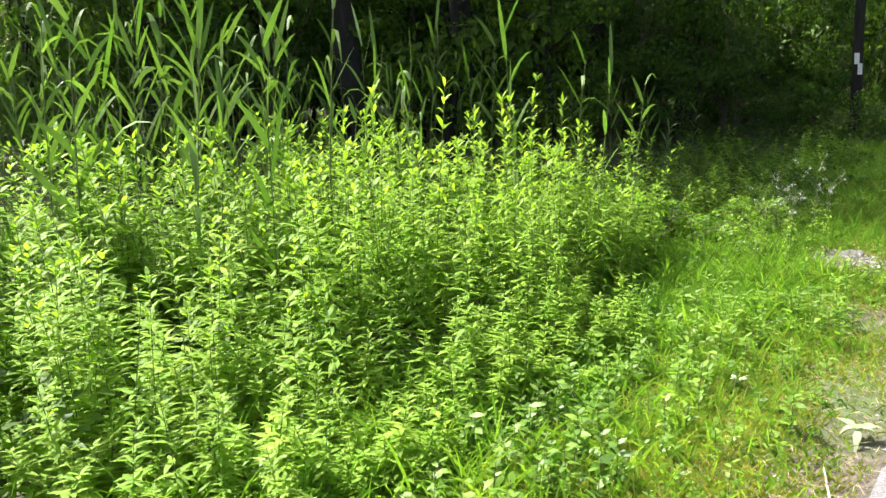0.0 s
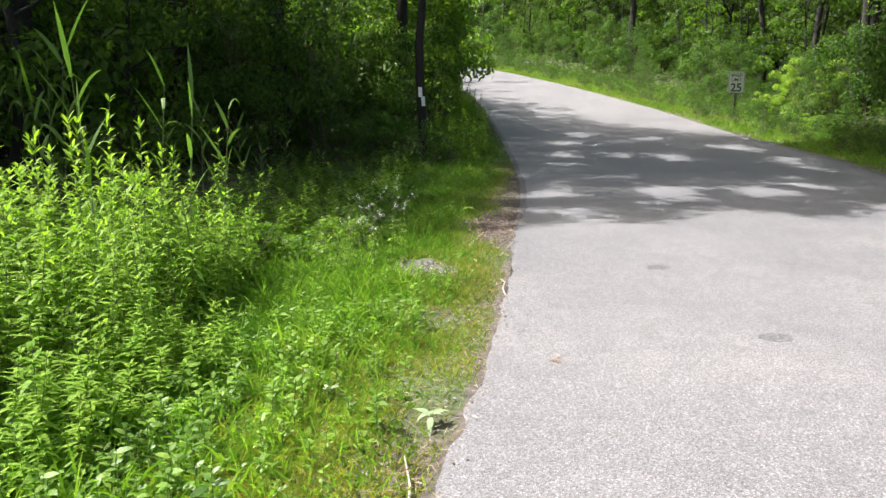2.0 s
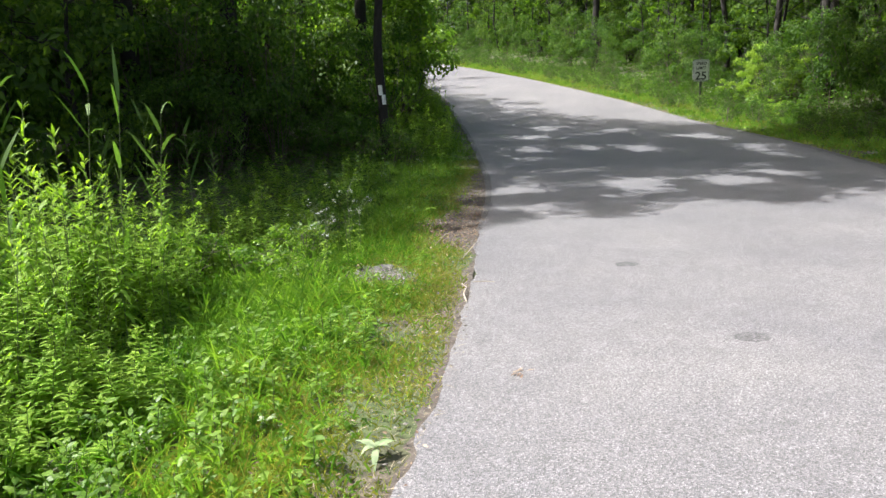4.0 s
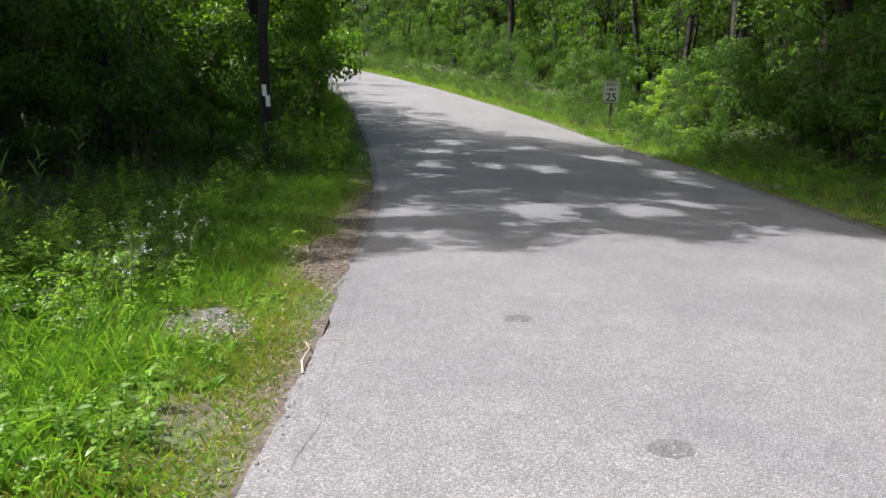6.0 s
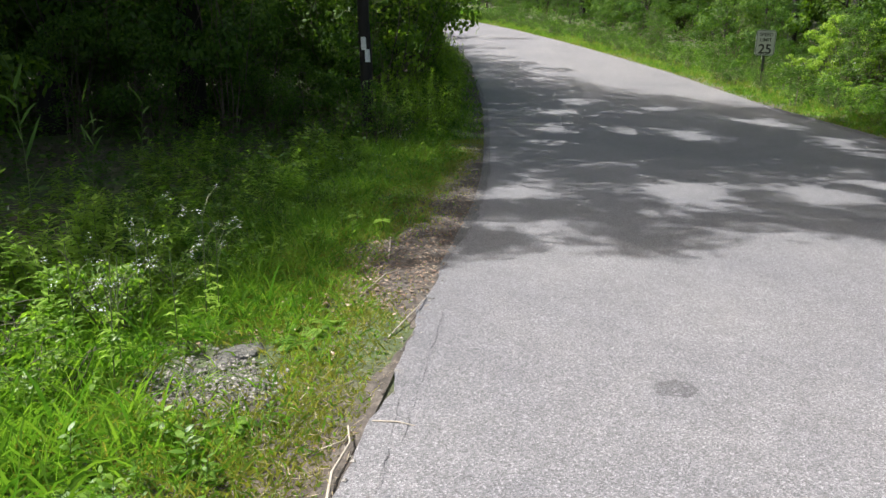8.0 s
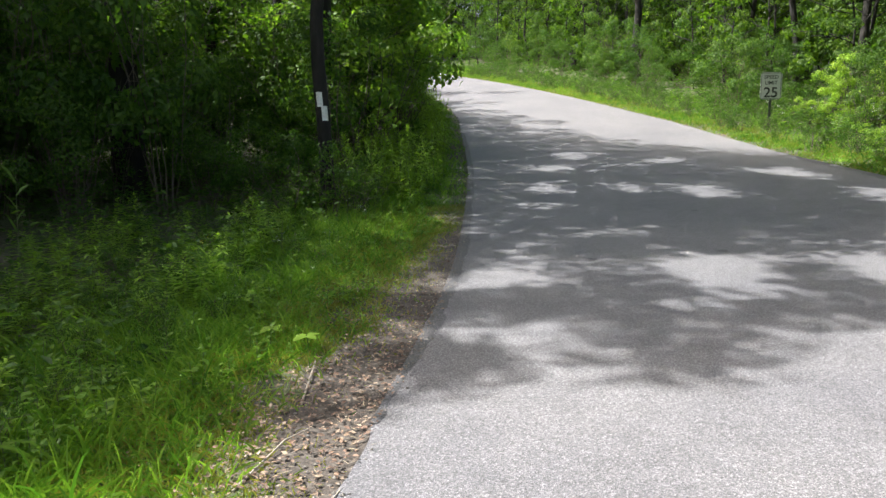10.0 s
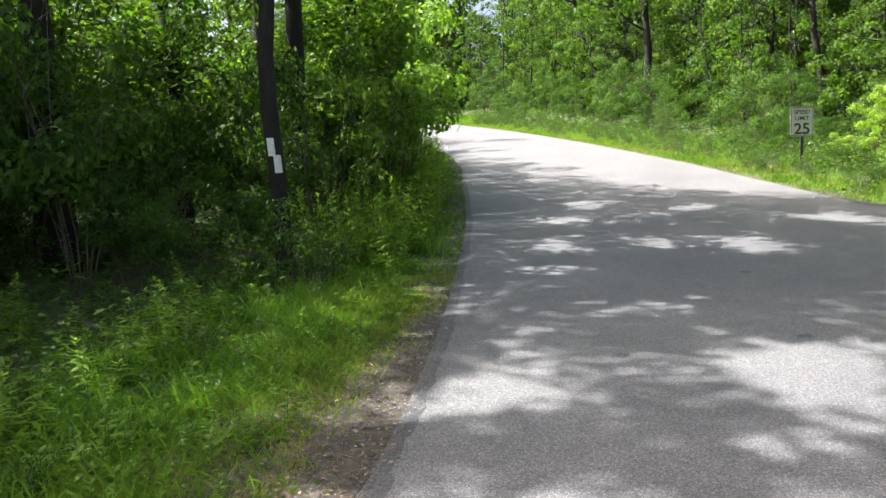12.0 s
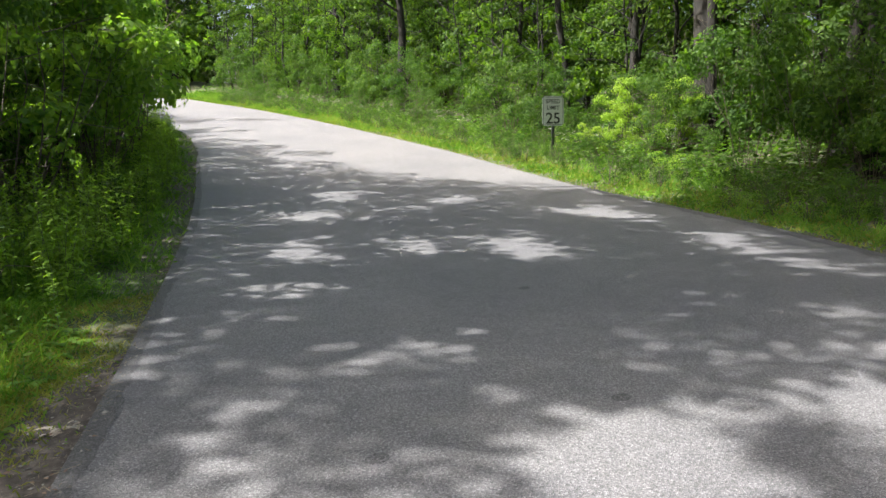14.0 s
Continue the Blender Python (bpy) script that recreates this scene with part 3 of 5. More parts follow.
def far_woods():
    """The woods that close the view beyond the nearer trees, as loose masses of leaves."""
    rng = np.random.default_rng(44)
    n = 2700
    a = rng.uniform(0, 2 * np.pi, n)
    r = rng.uniform(24, 105, n)
    cx, cy = 8 + r * np.cos(a), 10 + r * np.sin(a)
    ok = (off_left(cx, cy) > 12) | (off_right(cx, cy) > np.where(cy > 66, 5, 11))
    cx, cy = cx[ok], cy[ok]
    m, per = len(cx), 30
    top = rng.uniform(3, 15, m)
    p = np.stack([np.repeat(cx, per), np.repeat(cy, per), np.repeat(land(cx, cy) + top * 0.55, per)], 1)
    p += rng.normal(0, 1, p.shape) * np.stack([np.full(len(p), 1.5), np.full(len(p), 1.5), np.repeat(top * 0.28, per)], 1)
    p[:, 2] = np.maximum(p[:, 2], land(p[:, 0], p[:, 1]) + 0.1)
    v, q = diamonds(p, random_dirs(rng, len(p), -0.6, 0.3), ups(rng, len(p)), 0.011 * np.hypot(p[:, 0] - 8, p[:, 1] - 10).clip(25, 70) * rng.uniform(0.7, 1.3, len(p)), 0.0075 * np.hypot(p[:, 0] - 8, p[:, 1] - 10).clip(25, 70) * rng.uniform(0.7, 1.3, len(p)))
    tagged(new("far_woods", mesh_np("far_woods", v, q, None, TREE)), "dense green woodland far behind the trees", "woods", kind="stuff")


far_woods()

# ---- the waymarked tree ----
def blazed_tree():
    ob = tagged(new("waymarked_tree"), "slender dark trunk with two white painted blazes", "tree")
    ob.matrix_basis = pose(7.03, 14.43, float(land(7.03, 14.43)))
    z = np.array([-0.2, 0.0, 0.6, 1.3, 2.0, 2.6, 3.3, 4.2, 6, 9])
    x = np.array([0.05, 0.05, 0.03, 0.0, -0.05, -0.06, 0.0, 0.05, 0.1, 0.2])
    line = np.stack([x, 0 * x, z], 1)
    rng = np.random.default_rng(8)
    wood = [tube(line, np.array([0.15, 0.12, 0.1, 0.098, 0.095, 0.09, 0.085, 0.08, 0.07, 0.04]), 14)]
    tips = []
    for k in range(12):
        zz = 3.8 + 0.45 * k
        ln = limb_line(rng, (np.interp(zz, z, x), 0, zz), (math.cos(2.4 * k), math.sin(2.4 * k), 0.3), rng.uniform(1.4, 2.4))
        wood.append(tube(ln, np.linspace(0.03, 0.006, len(ln)), 5))
        tips += list(ln[2:])
    tips = np.array(tips)
    p = tips[rng.integers(0, len(tips), 4200)] + rng.normal(0, 0.3, (4200, 3))
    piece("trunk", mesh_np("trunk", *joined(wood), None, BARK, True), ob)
    piece("crown", mesh_np("crown", *diamonds(p, random_dirs(rng, 4200, -0.6, 0.3), ups(rng, 4200), 0.14, 0.085), None, TREE), ob)
    white = plain_material("white_paint", [(0.3, (0.55, 0.55, 0.52)), (0.6, (0.8, 0.8, 0.78))], 30, 0.6)
    ang = math.atan2(5.5 - 14.43, 4.8 - 7.03)
    for dz, da in ((1.57, -0.33), (1.38, 0.25)):
        a = np.linspace(ang + da - 0.42, ang + da + 0.42, 7)
        rows = []
        for h in np.linspace(-0.1, 0.1, 5):
            cx = np.interp(dz + h - 0.0, z, x)
            rows.append(np.stack([cx + 0.104 * np.cos(a), 0.104 * np.sin(a), np.full(7, dz + h)], 1))
        vv = np.array(rows)
        vv = np.concatenate([vv.reshape(-1, 3), (vv * np.array([0.93, 0.93, 1])).reshape(-1, 3)])
        i = np.arange(35).reshape(5, 7)
        f = np.stack([i[:-1, :-1], i[:-1, 1:], i[1:, 1:], i[1:, :-1]], -1).reshape(-1, 4)
        piece("blaze", mesh_np("blaze", vv, f, None, white, True), ob, "white painted trail blaze")


blazed_tree()

# ---- shrubs ----
SH = "roadside shrubs"
thick = [shrub(41 + i, 3.2 + 0.5 * i, 1.5, 10, 2100, 0.14, "broad leafy thicket bush in dense green leaf", "thicket", name="thicket_bush") for i in range(4)]
tall = [shrub(51 + i, 2.2 + 0.35 * i, 1.0, 9, 2000, 0.085, "tall leafy roadside shrub in dense green leaf", SH) for i in range(4)]
lowb = [shrub(61 + i, 1.0 + 0.15 * i, 0.55, 8, 800, 0.055, "low leafy shrub in the verge", "verge shrubs") for i in range(4)]
rng = np.random.default_rng(9)
th = [(26.0, 20.6, 0.0, 0.62, 0.55), (21.8, 14.6, 1.0, 0.9, 0.9)]
th += spots_where(rng, 78, 15, 46, 1, 76, lambda x, y: 3.2 < off_right(x, y) < 8.5, 0.55, 0.95, gap=1.0)
th += spots_where(rng, 40, -9, 10.5, 12, 28, lambda x, y: off_left(x, y) > 3.0 and shade_line(x, y) > 5.2, 0.6, 1.1, gap=0.95)
th += spots_where(rng, 30, 4, 24, 16, 72, lambda x, y: 2.2 < off_left(x, y) < 6, 0.7, 1.15, gap=1.1)
th += spots_where(rng, 14, 7, 16, 16.5, 30, lambda x, y: 2.2 < off_left(x, y) < 4.0, 0.6, 0.95, gap=0.7)
th += spots_where(rng, 16, -8, 7, 18, 34, lambda x, y: off_left(x, y) > 5, 0.9, 1.4, gap=1.3)
th += spots_where(rng, 46, -24, 2, 6, 26, lambda x, y: off_left(x, y) > 7.5 and y > 9 and math.hypot(x + 2.0, y - 11.8) > 1.9, 0.8, 1.25, gap=1.3)
th += spots_where(rng, 26, 6, 38, 74, 104, lambda x, y: 1.0 < off_right(x, y) < 9, 1.3, 2.0, gap=1.5)
th += spots_where(rng, 14, 4, 50, 66, 108, lambda x, y: 1.2 < off_right(x, y) < 12, 1.0, 1.9, gap=1.5)
th += spots_where(rng, 18, 13, 22, 2, 13.5, lambda x, y: 2.4 < off_right(x, y) < 4.8, 0.7, 1.0, gap=0.8)
deal(thick, th)
t1 = spots_where(rng, 34, 15, 32, 3, 55, lambda x, y: 2.3 < off_right(x, y) < 4.0, 0.55, 1.0, gap=0.8)
t2 = spots_where(rng, 14, -2, 9, 12, 18, lambda x, y: 2.3 < off_left(x, y) < 6 and shade_line(x, y) > 4.2, 0.5, 0.95, gap=0.7)
t3 = spots_where(rng, 18, 7, 26, 15.5, 66, lambda x, y: 2.0 < off_left(x, y) < 3.6, 0.7, 1.2, gap=0.8)
deal(tall, t1 + t2 + t3)
l1 = [(7.5, 14.1, 2, 0.75, 0.8), (6.9, 13.9, 1, 0.8, 0.85), (7.2, 13.7, 4, 0.6, 0.6), (6.4, 14.0, 5, 0.7, 0.7)]
l1 += spots_where(rng, 24, -2, 9, 7.2, 15, lambda x, y: 2.4 < off_left(x, y) < 4.8, 0.35, 0.6, gap=0.4)
l1 += spots_where(rng, 26, 2, 8, 7.8, 13.5, lambda x, y: 1.5 < off_left(x, y) < 3.0, 0.28, 0.46, gap=0.3)
l2 = spots_where(rng, 170, 14, 32, 2, 55, lambda x, y: 0.75 < off_right(x, y) < 3, 0.45, 0.95, gap=0.5)
l3 = spots_where(rng, 34, 7, 24, 14.5, 55, lambda x, y: 0.8 < off_left(x, y) < 2, 0.5, 1.0, gap=0.5)
deal(lowb, l1 + l2 + l3)
# Both sets take BROAD instead of BUSH, so the colour itself carries the sunlight.
bright = [shrub(66 + i, 1.2, 0.6, 9, 900, 0.07, "bushy verge growth, its yellow-green leaf brightened to look sunlit", "sunlit bushy growth", BROAD, "bushy_weed") for i in range(2)]
lit = [shrub(166 + i, 2.7 + 0.4 * i, 1.0, 9, 1900, 0.1, "tall roadside bush, its yellow-green leaf brightened to look sunlit", "bright roadside bushes", BROAD, "bright_bush") for i in range(2)]
deal(lit, [(11.9, 23.6, 0, 1.3, 1.35), (12.6, 25.0, 1, 1.35, 1.45), (13.3, 26.6, 2, 1.4, 1.4), (14.2, 28.3, 3, 1.4, 1.3), (11.2, 22.2, 4, 1.2, 1.3)] + spots_where(rng, 34, 8.5, 24, 18.5, 52, lambda x, y: 1.6 < off_left(x, y) < 2.9, 0.8, 1.3, gap=0.8))
# Full sun is put into the leaf colour: the paler weed leaf, not BUSH.
sunny_bush = [shrub(266 + i, 1.5 + 0.2 * i, 0.5, 16, 2600, 0.062, "bush beside the sign, its leaf colour paled to look sunlit", "pale sunlit bushes", WEED, "pale_bush") for i in range(3)]
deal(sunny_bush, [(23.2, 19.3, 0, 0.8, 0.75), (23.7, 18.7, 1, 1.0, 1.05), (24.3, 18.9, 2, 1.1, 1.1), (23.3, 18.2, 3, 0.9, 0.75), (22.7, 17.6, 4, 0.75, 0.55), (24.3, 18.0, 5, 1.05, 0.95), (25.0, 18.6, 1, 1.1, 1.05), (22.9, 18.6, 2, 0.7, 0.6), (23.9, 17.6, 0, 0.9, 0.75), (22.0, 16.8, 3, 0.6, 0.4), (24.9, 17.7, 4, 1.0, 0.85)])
deal(bright, [(22.4, 17.9, 3, 0.9, 0.6), (21.3, 16.3, 5, 0.8, 0.5), (22.9, 20.9, 1, 0.6, 0.5), (18.4, 13.4, 0, 0.6, 0.55), (18.0, 12.9, 2, 0.5, 0.5), (2.2, 6.6, 0, 0.7, 0.85), (2.9, 7.1, 1, 0.6, 0.75), (2.6, 6.2, 2, 0.55, 0.6), (1.7, 6.8, 4, 0.7, 0.85), (3.4, 7.7, 3, 0.55, 0.6)] + spots_where(rng, 7, 1.2, 5.0, 5.8, 9.0, lambda x, y: 1.9 < off_left(x, y) < 3.2, 0.35, 0.55, gap=0.4))

# ---- the speed sign ----
def sign():
    ob = tagged(new("speed_limit_sign"), "white speed limit sign on a steel post in the verge", "road sign")
    ob.matrix_basis = pose(22.4, 20.3, float(land(22.4, 20.3)) - 0.3, 0, 0, -27)
    steel = plain_material("weathered_steel", [(0.3, (0.025, 0.03, 0.025)), (0.7, (0.07, 0.08, 0.065))], 20, 0.6, 0.1, 0.002, metal=0.4)
    white = plain_material("sign_white", [(0.3, (0.46, 0.48, 0.46)), (0.7, (0.6, 0.61, 0.58))], 12, 0.45, 0.05, 0.001)
    black = plain_material("sign_black", [(0.3, (0.012, 0.012, 0.012)), (0.7, (0.03, 0.03, 0.03))], 12, 0.5, 0.05, 0.001)
    bm = bmesh.new()
    for sx, w, y in ((0, 0.05, 0.03), (-0.027, 0.02, 0.015), (0.027, 0.02, 0.015)):
        m = Matrix.Translation((sx, y, 0.85)) @ Matrix.Diagonal((w, 0.012 if sx == 0 else 0.035, 2.1, 1))
        bmesh.ops.create_cube(bm, size=1, matrix=m)
    part("post", bm, steel, ob, "dark green steel post")
    bm = bmesh.new()
    bmesh.ops.create_cube(bm, size=1, matrix=Matrix.Translation((0, 0, 1.6)) @ Matrix.Diagonal((0.62, 0.006, 0.78, 1)))
    bmesh.ops.bevel(bm, geom=[e for e in bm.edges if abs(e.verts[0].co.y - e.verts[1].co.y) > 0.004], offset=0.045, segments=4, affect="EDGES")
    panel = part("panel", bm, white, ob, "white sign panel")
    bm = bmesh.new()
    for cx, cz, w, h in ((0, 0.365, 0.55, 0.014), (0, -0.365, 0.55, 0.014), (-0.285, 0, 0.014, 0.70), (0.285, 0, 0.014, 0.70)):
        bmesh.ops.create_cube(bm, size=1, matrix=Matrix.Translation((cx, -0.0045, 1.6 + cz)) @ Matrix.Diagonal((w, 0.003, h, 1)))
    part("border", bm, black, panel, "black border line")
    for text, z, size, wide in (("SPEED", 1.80, 0.15, 1.05), ("LIMIT", 1.635, 0.15, 1.05), ("25", 1.27, 0.41, 1.05)):
        cu = bpy.data.curves.new("lettering", "FONT")
        cu.body, cu.size, cu.align_x, cu.extrude = text, size, "CENTER", 0.001
        cu.offset = 0.006 if text == "25" else 0.002
        tmp = new("lettering_curve", cu)
        me = bpy.data.meshes.new_from_object(tmp.evaluated_get(bpy.context.evaluated_depsgraph_get()))
        bpy.data.objects.remove(tmp)
        me.materials.clear()
        me.materials.append(black)
        t = piece("lettering", me, panel, "black lettering reading " + text)
        t.matrix_basis = pose(0, -0.0055, z, 90) @ Matrix.Diagonal((wide, 1, 1, 1))
    for z in (1.3, 1.9):
        bm = bmesh.new()
        bmesh.ops.create_cone(bm, cap_ends=True, segments=8, radius1=0.012, radius2=0.009, depth=0.012, matrix=pose(0, -0.008, z, 90))
        part("bolt", bm, steel, ob)


sign()

# ---- tall weeds ----
def weed_geometry(rng, height, pairs, leaf):
    line = np.array([[0, 0, -0.05], [0.01, 0, height * 0.4], [rng.uniform(-0.13, 0.13), rng.uniform(-0.13, 0.13), height]])
    t = np.sort(rng.uniform(0.12, 1.0, pairs * 2))
    z = t * height
    p = np.stack([np.interp(z, line[:, 2], line[:, 0]), np.interp(z, line[:, 2], line[:, 1]), z], 1)
    a = np.arange(len(t)) * 2.4 + rng.uniform(-0.4, 0.4, len(t))
    upw = 0.12 + 0.95 * t ** 5 + rng.uniform(-0.25, 0.25, len(t))
    d = np.stack([np.cos(a), np.sin(a), upw], 1)
    ln = leaf * (0.62 + 0.45 * np.sin(np.pi * t)) * rng.uniform(0.75, 1.25, len(t))
    return tube(line, [0.004, 0.0035, 0.002], 4), ribbons(p, d, np.tile([0, 0, 1.0], (len(t), 1)), ln, ln * 0.25, (0.3, 1.0, 0.72, 0.03), rng.uniform(0.15, 0.5, len(t)))


weed_geo = [weed_geometry(np.random.default_rng(71 + i), 1.0, 24 + i, 0.138) for i in range(6)]
weeds = []
for st, lv in weed_geo:
    ob = tagged(new("weed_plant", mesh_np("weed_plant", *st, None, STEM, True)), "upright leafy green weed with narrow pointed leaves", "weed", "tall weeds")
    piece("foliage", mesh_np("foliage", *lv, None, WEED), ob)
    weeds.append(ob)


def weed_height(x, y):
    d = off_left(x, y)
    return float(np.interp(d, [0.9, 1.5, 2.2, 3.0, 5.0], [0.14, 0.26, 0.55, 0.95, 1.25])) * float(np.interp(y, [1.0, 2.2, 4.2], [0.5, 0.68, 1.0]))


def weed_spots(rng, n, x0, x1, y0, y1, ok):
    out = []
    for x, y, a, k, _ in spots_where(rng, n, x0, x1, y0, y1, lambda x, y: ok(x, y) and (y < 4.2 or off_left(x, y) > 2.1 + 0.3 * wavy(x, y))):
        h = weed_height(x, y) * rng.uniform(0.45, 1.3)
        out.append((x, y, a, 0.55 + 0.45 * h, h))
    return out


rng = np.random.default_rng(12)
deal(weeds, [(0.35, 5.35, 1.0, 0.9, 1.7), (0.55, 5.65, 2.2, 0.95, 1.85), (0.75, 5.3, 0.3, 0.9, 1.6), (0.15, 5.6, 3.0, 0.9, 1.55), (0.95, 5.6, 4.0, 0.9, 1.4)] + weed_spots(rng, 290, -3, 2.4, 1.2, 6.6, lambda x, y: 1.45 < off_left(x, y) < 3.0))


def joined_plants(name, geos, spots, materials, label, category):
    parts = [[], []]
    for i, g in enumerate(geos):
        rows = [(x, y, float(land(x, y)) - 0.02, a, k, kz) for x, y, a, k, kz in spots[i::len(geos)]]
        if rows:
            for k, pg in enumerate(g):
                parts[k].append(spread(pg, rows))
    ob = tagged(new(name, mesh_np(name, *joined(parts[1]), None, materials[1])), label, category, kind="stuff")
    piece("stem_wood", mesh_np("stem_wood", *joined(parts[0]), None, materials[0], True), ob)
    return ob


more = weed_spots(rng, 1350, -7, 4, 0, 8.2, lambda x, y: 1.4 < off_left(x, y) < 6 and not (off_left(x, y) < 3.2 and -3 < x < 2.2 and 1.4 < y < 6.4 and rng.random() < 0.35))
more += [(x, y, a, 0.5 + 0.3 * k, k * rng.uniform(0.25, 0.6)) for x, y, a, k, h in spots_where(rng, 260, 0, 9, 6.6, 14, lambda x, y: 1.8 < off_left(x, y) < 4.5 and wavy(x * 1.4, y * 1.4) > -0.2)]


more += [(x, y, a, k * rng.uniform(0.75, 1.0), k * rng.uniform(0.55, 1.05)) for x, y, a, k, _ in spots_where(rng, 900, 7, 24, 13.6, 46, lambda x, y: 0.45 + 0.03 * max(0, 18 - y) < off_left(x, y) < 2.4)]


def bare(x, y):
    """1 on the bare dirt beside the road, 0 in the growth."""
    d = off_left(x, y)
    a = np.clip(1.35 - d / 0.85, 0, 1) * np.exp(-((y - 7.75) / 0.85) ** 4)
    b = np.clip(1.35 - d / 0.68, 0, 1) * np.exp(-((y - 9.8) / 1.5) ** 4)
    c = np.exp(-((d - 1.8) / 0.45) ** 2 - ((y - 11.2) / 0.35) ** 2)
    e = np.exp(-((d - 0.85) / 0.3) ** 2 - ((y - 6.4) / 0.35) ** 2) * 0.9
    return np.clip(a + b + c + e + 0.9 * np.exp(-(((x - 3.3) / 0.4) ** 2 + ((y - 6.1) / 0.46) ** 2) ** 2), 0, 1)


def gravel_spot(x, y):
    """1 on the gravelly spot in the verge."""
    return np.exp(-(((x - 3.3) / 0.36) ** 2 + ((y - 6.1) / 0.42) ** 2) ** 2)


def leafy_geometry(rng, n):
    """A knee-low plant with broad pointed leaves up its stem."""
    z = np.linspace(0.02, 0.22, n)
    a = np.arange(n) * 2.4 + rng.uniform(-0.4, 0.4, n)
    d = np.stack([np.cos(a), np.sin(a), rng.uniform(0.1, 0.8, n)], 1)
    ln = rng.uniform(0.04, 0.085, n)
    return tube([[0, 0, -0.03], [0.005, 0, 0.11], [0, 0.01, 0.23]], [0.003, 0.0025, 0.0015], 4), ribbons(np.stack([0 * z, 0 * z, z], 1), d, ups(rng, n, 0.3), ln, ln * 0.42, (0.2, 0.95, 0.8, 0.03), rng.uniform(0.1, 0.5, n))


leafy_geo = [leafy_geometry(np.random.default_rng(171 + i), 12 + 2 * i) for i in range(4)]
leafy = []
for st, lv in leafy_geo:
    ob = tagged(new("leafy_weed", mesh_np("leafy_weed", *st, None, STEM, True)), "knee-low weed with broad pointed leaves", "weed", "leafy weeds")
    piece("foliage", mesh_np("foliage", *lv, None, BROAD), ob)
    leafy.append(ob)
low = spots_where(rng, 1250, -1, 6.2, 1.0, 10.5, lambda x, y: 0.35 + 0.8 * rng.random() < off_left(x, y) < 2.5 and wavy(x * 1.1, y * 1.1) > (-0.8 if y < 5 else -0.2) and not (off_left(x, y) < 1.3 and y > 6.4) and bare(x, y) < 0.4 and not (4.9 < y < 6.8 and off_left(x, y) > 0.8 and rng.random() < 0.85), 0.45, 1.1)
deal(leafy, low[:290])
joined_plants("leafy_weeds", leafy_geo, low[290:] + spots_where(rng, 900, 2, 10.5, 8, 17, lambda x, y: 0.5 < off_left(x, y) < 3.6 and bare(x, y) < 0.5, 0.5, 1.1), (STEM, BROAD), "low leafy weeds filling the verge", "weeds")
joined_plants("weeds", weed_geo, more, (STEM, WEED), "dense stand of tall leafy green weeds", "weeds")

# ---- reeds ----
def reed_geometry(rng, height):
    top = rng.uniform(-0.12, 0.12, 2)
    line = np.array([[0, 0, -0.05], [top[0] * 0.2, top[1] * 0.2, height * 0.5], [top[0], top[1], height]])
    n = 9
    t = np.linspace(0.25, 1.0, n)
    z = t * height
    p = np.stack([np.interp(z, line[:, 2], line[:, i]) for i in range(2)] + [z], 1)
    a = np.arange(n) * np.pi + rng.uniform(-0.7, 0.7, n)
    d = np.stack([np.cos(a) * 0.5, np.sin(a) * 0.5, rng.uniform(0.7, 1.6, n)], 1)
    ln = rng.uniform(0.35, 0.62, n)
    return tube(line, [0.006, 0.005, 0.002], 4), ribbons(p, d, random_dirs(rng, n, 0.1, 0.6), ln, rng.uniform(0.026, 0.044, n), (0.5, 1.0, 0.9, 0.6, 0.02), rng.choice([0.1, 0.25, 0.5, 1.1], n) * rng.uniform(0.6, 1.2, n))


reed_geo = [reed_geometry(np.random.default_rng(91 + i), 2.0) for i in range(6)]
reeds = []
for st, lv in reed_geo:
    ob = tagged(new("reed", mesh_np("reed", *st, None, STEM, True)), "tall green reed with long drooping blades", "reed", "reeds")
    piece("foliage", mesh_np("foliage", *lv, None, REED), ob)
    reeds.append(ob)
rng = np.random.default_rng(14)
rs = [(0.45, 5.75, 1.0, 1.0, 1.08), (1.15, 6.0, 2.0, 1.0, 0.9), (1.45, 6.2, 0.3, 0.9, 0.84), (0.95, 6.3, 4.0, 1.0, 0.95)]
rs += spots_where(rng, 18, -3.6, -0.9, 3.9, 6.2, lambda x, y: off_left(x, y) > 2.9, 0.9, 1.15)
rs += spots_where(rng, 20, -5, 0.2, 4.2, 9, lambda x, y: off_left(x, y) > 3.0, 0.85, 1.15)
rs += spots_where(rng, 16, -1, 5, 6, 13, lambda x, y: off_left(x, y) > 3.4, 0.6, 0.9)
deal(reeds, rs)
joined_plants("reed_bed", reed_geo, spots_where(rng, 150, -12, 1, 2, 12, lambda x, y: off_left(x, y) > 4.0, 0.9, 1.2), (STEM, REED), "bed of tall green reeds", "reeds")

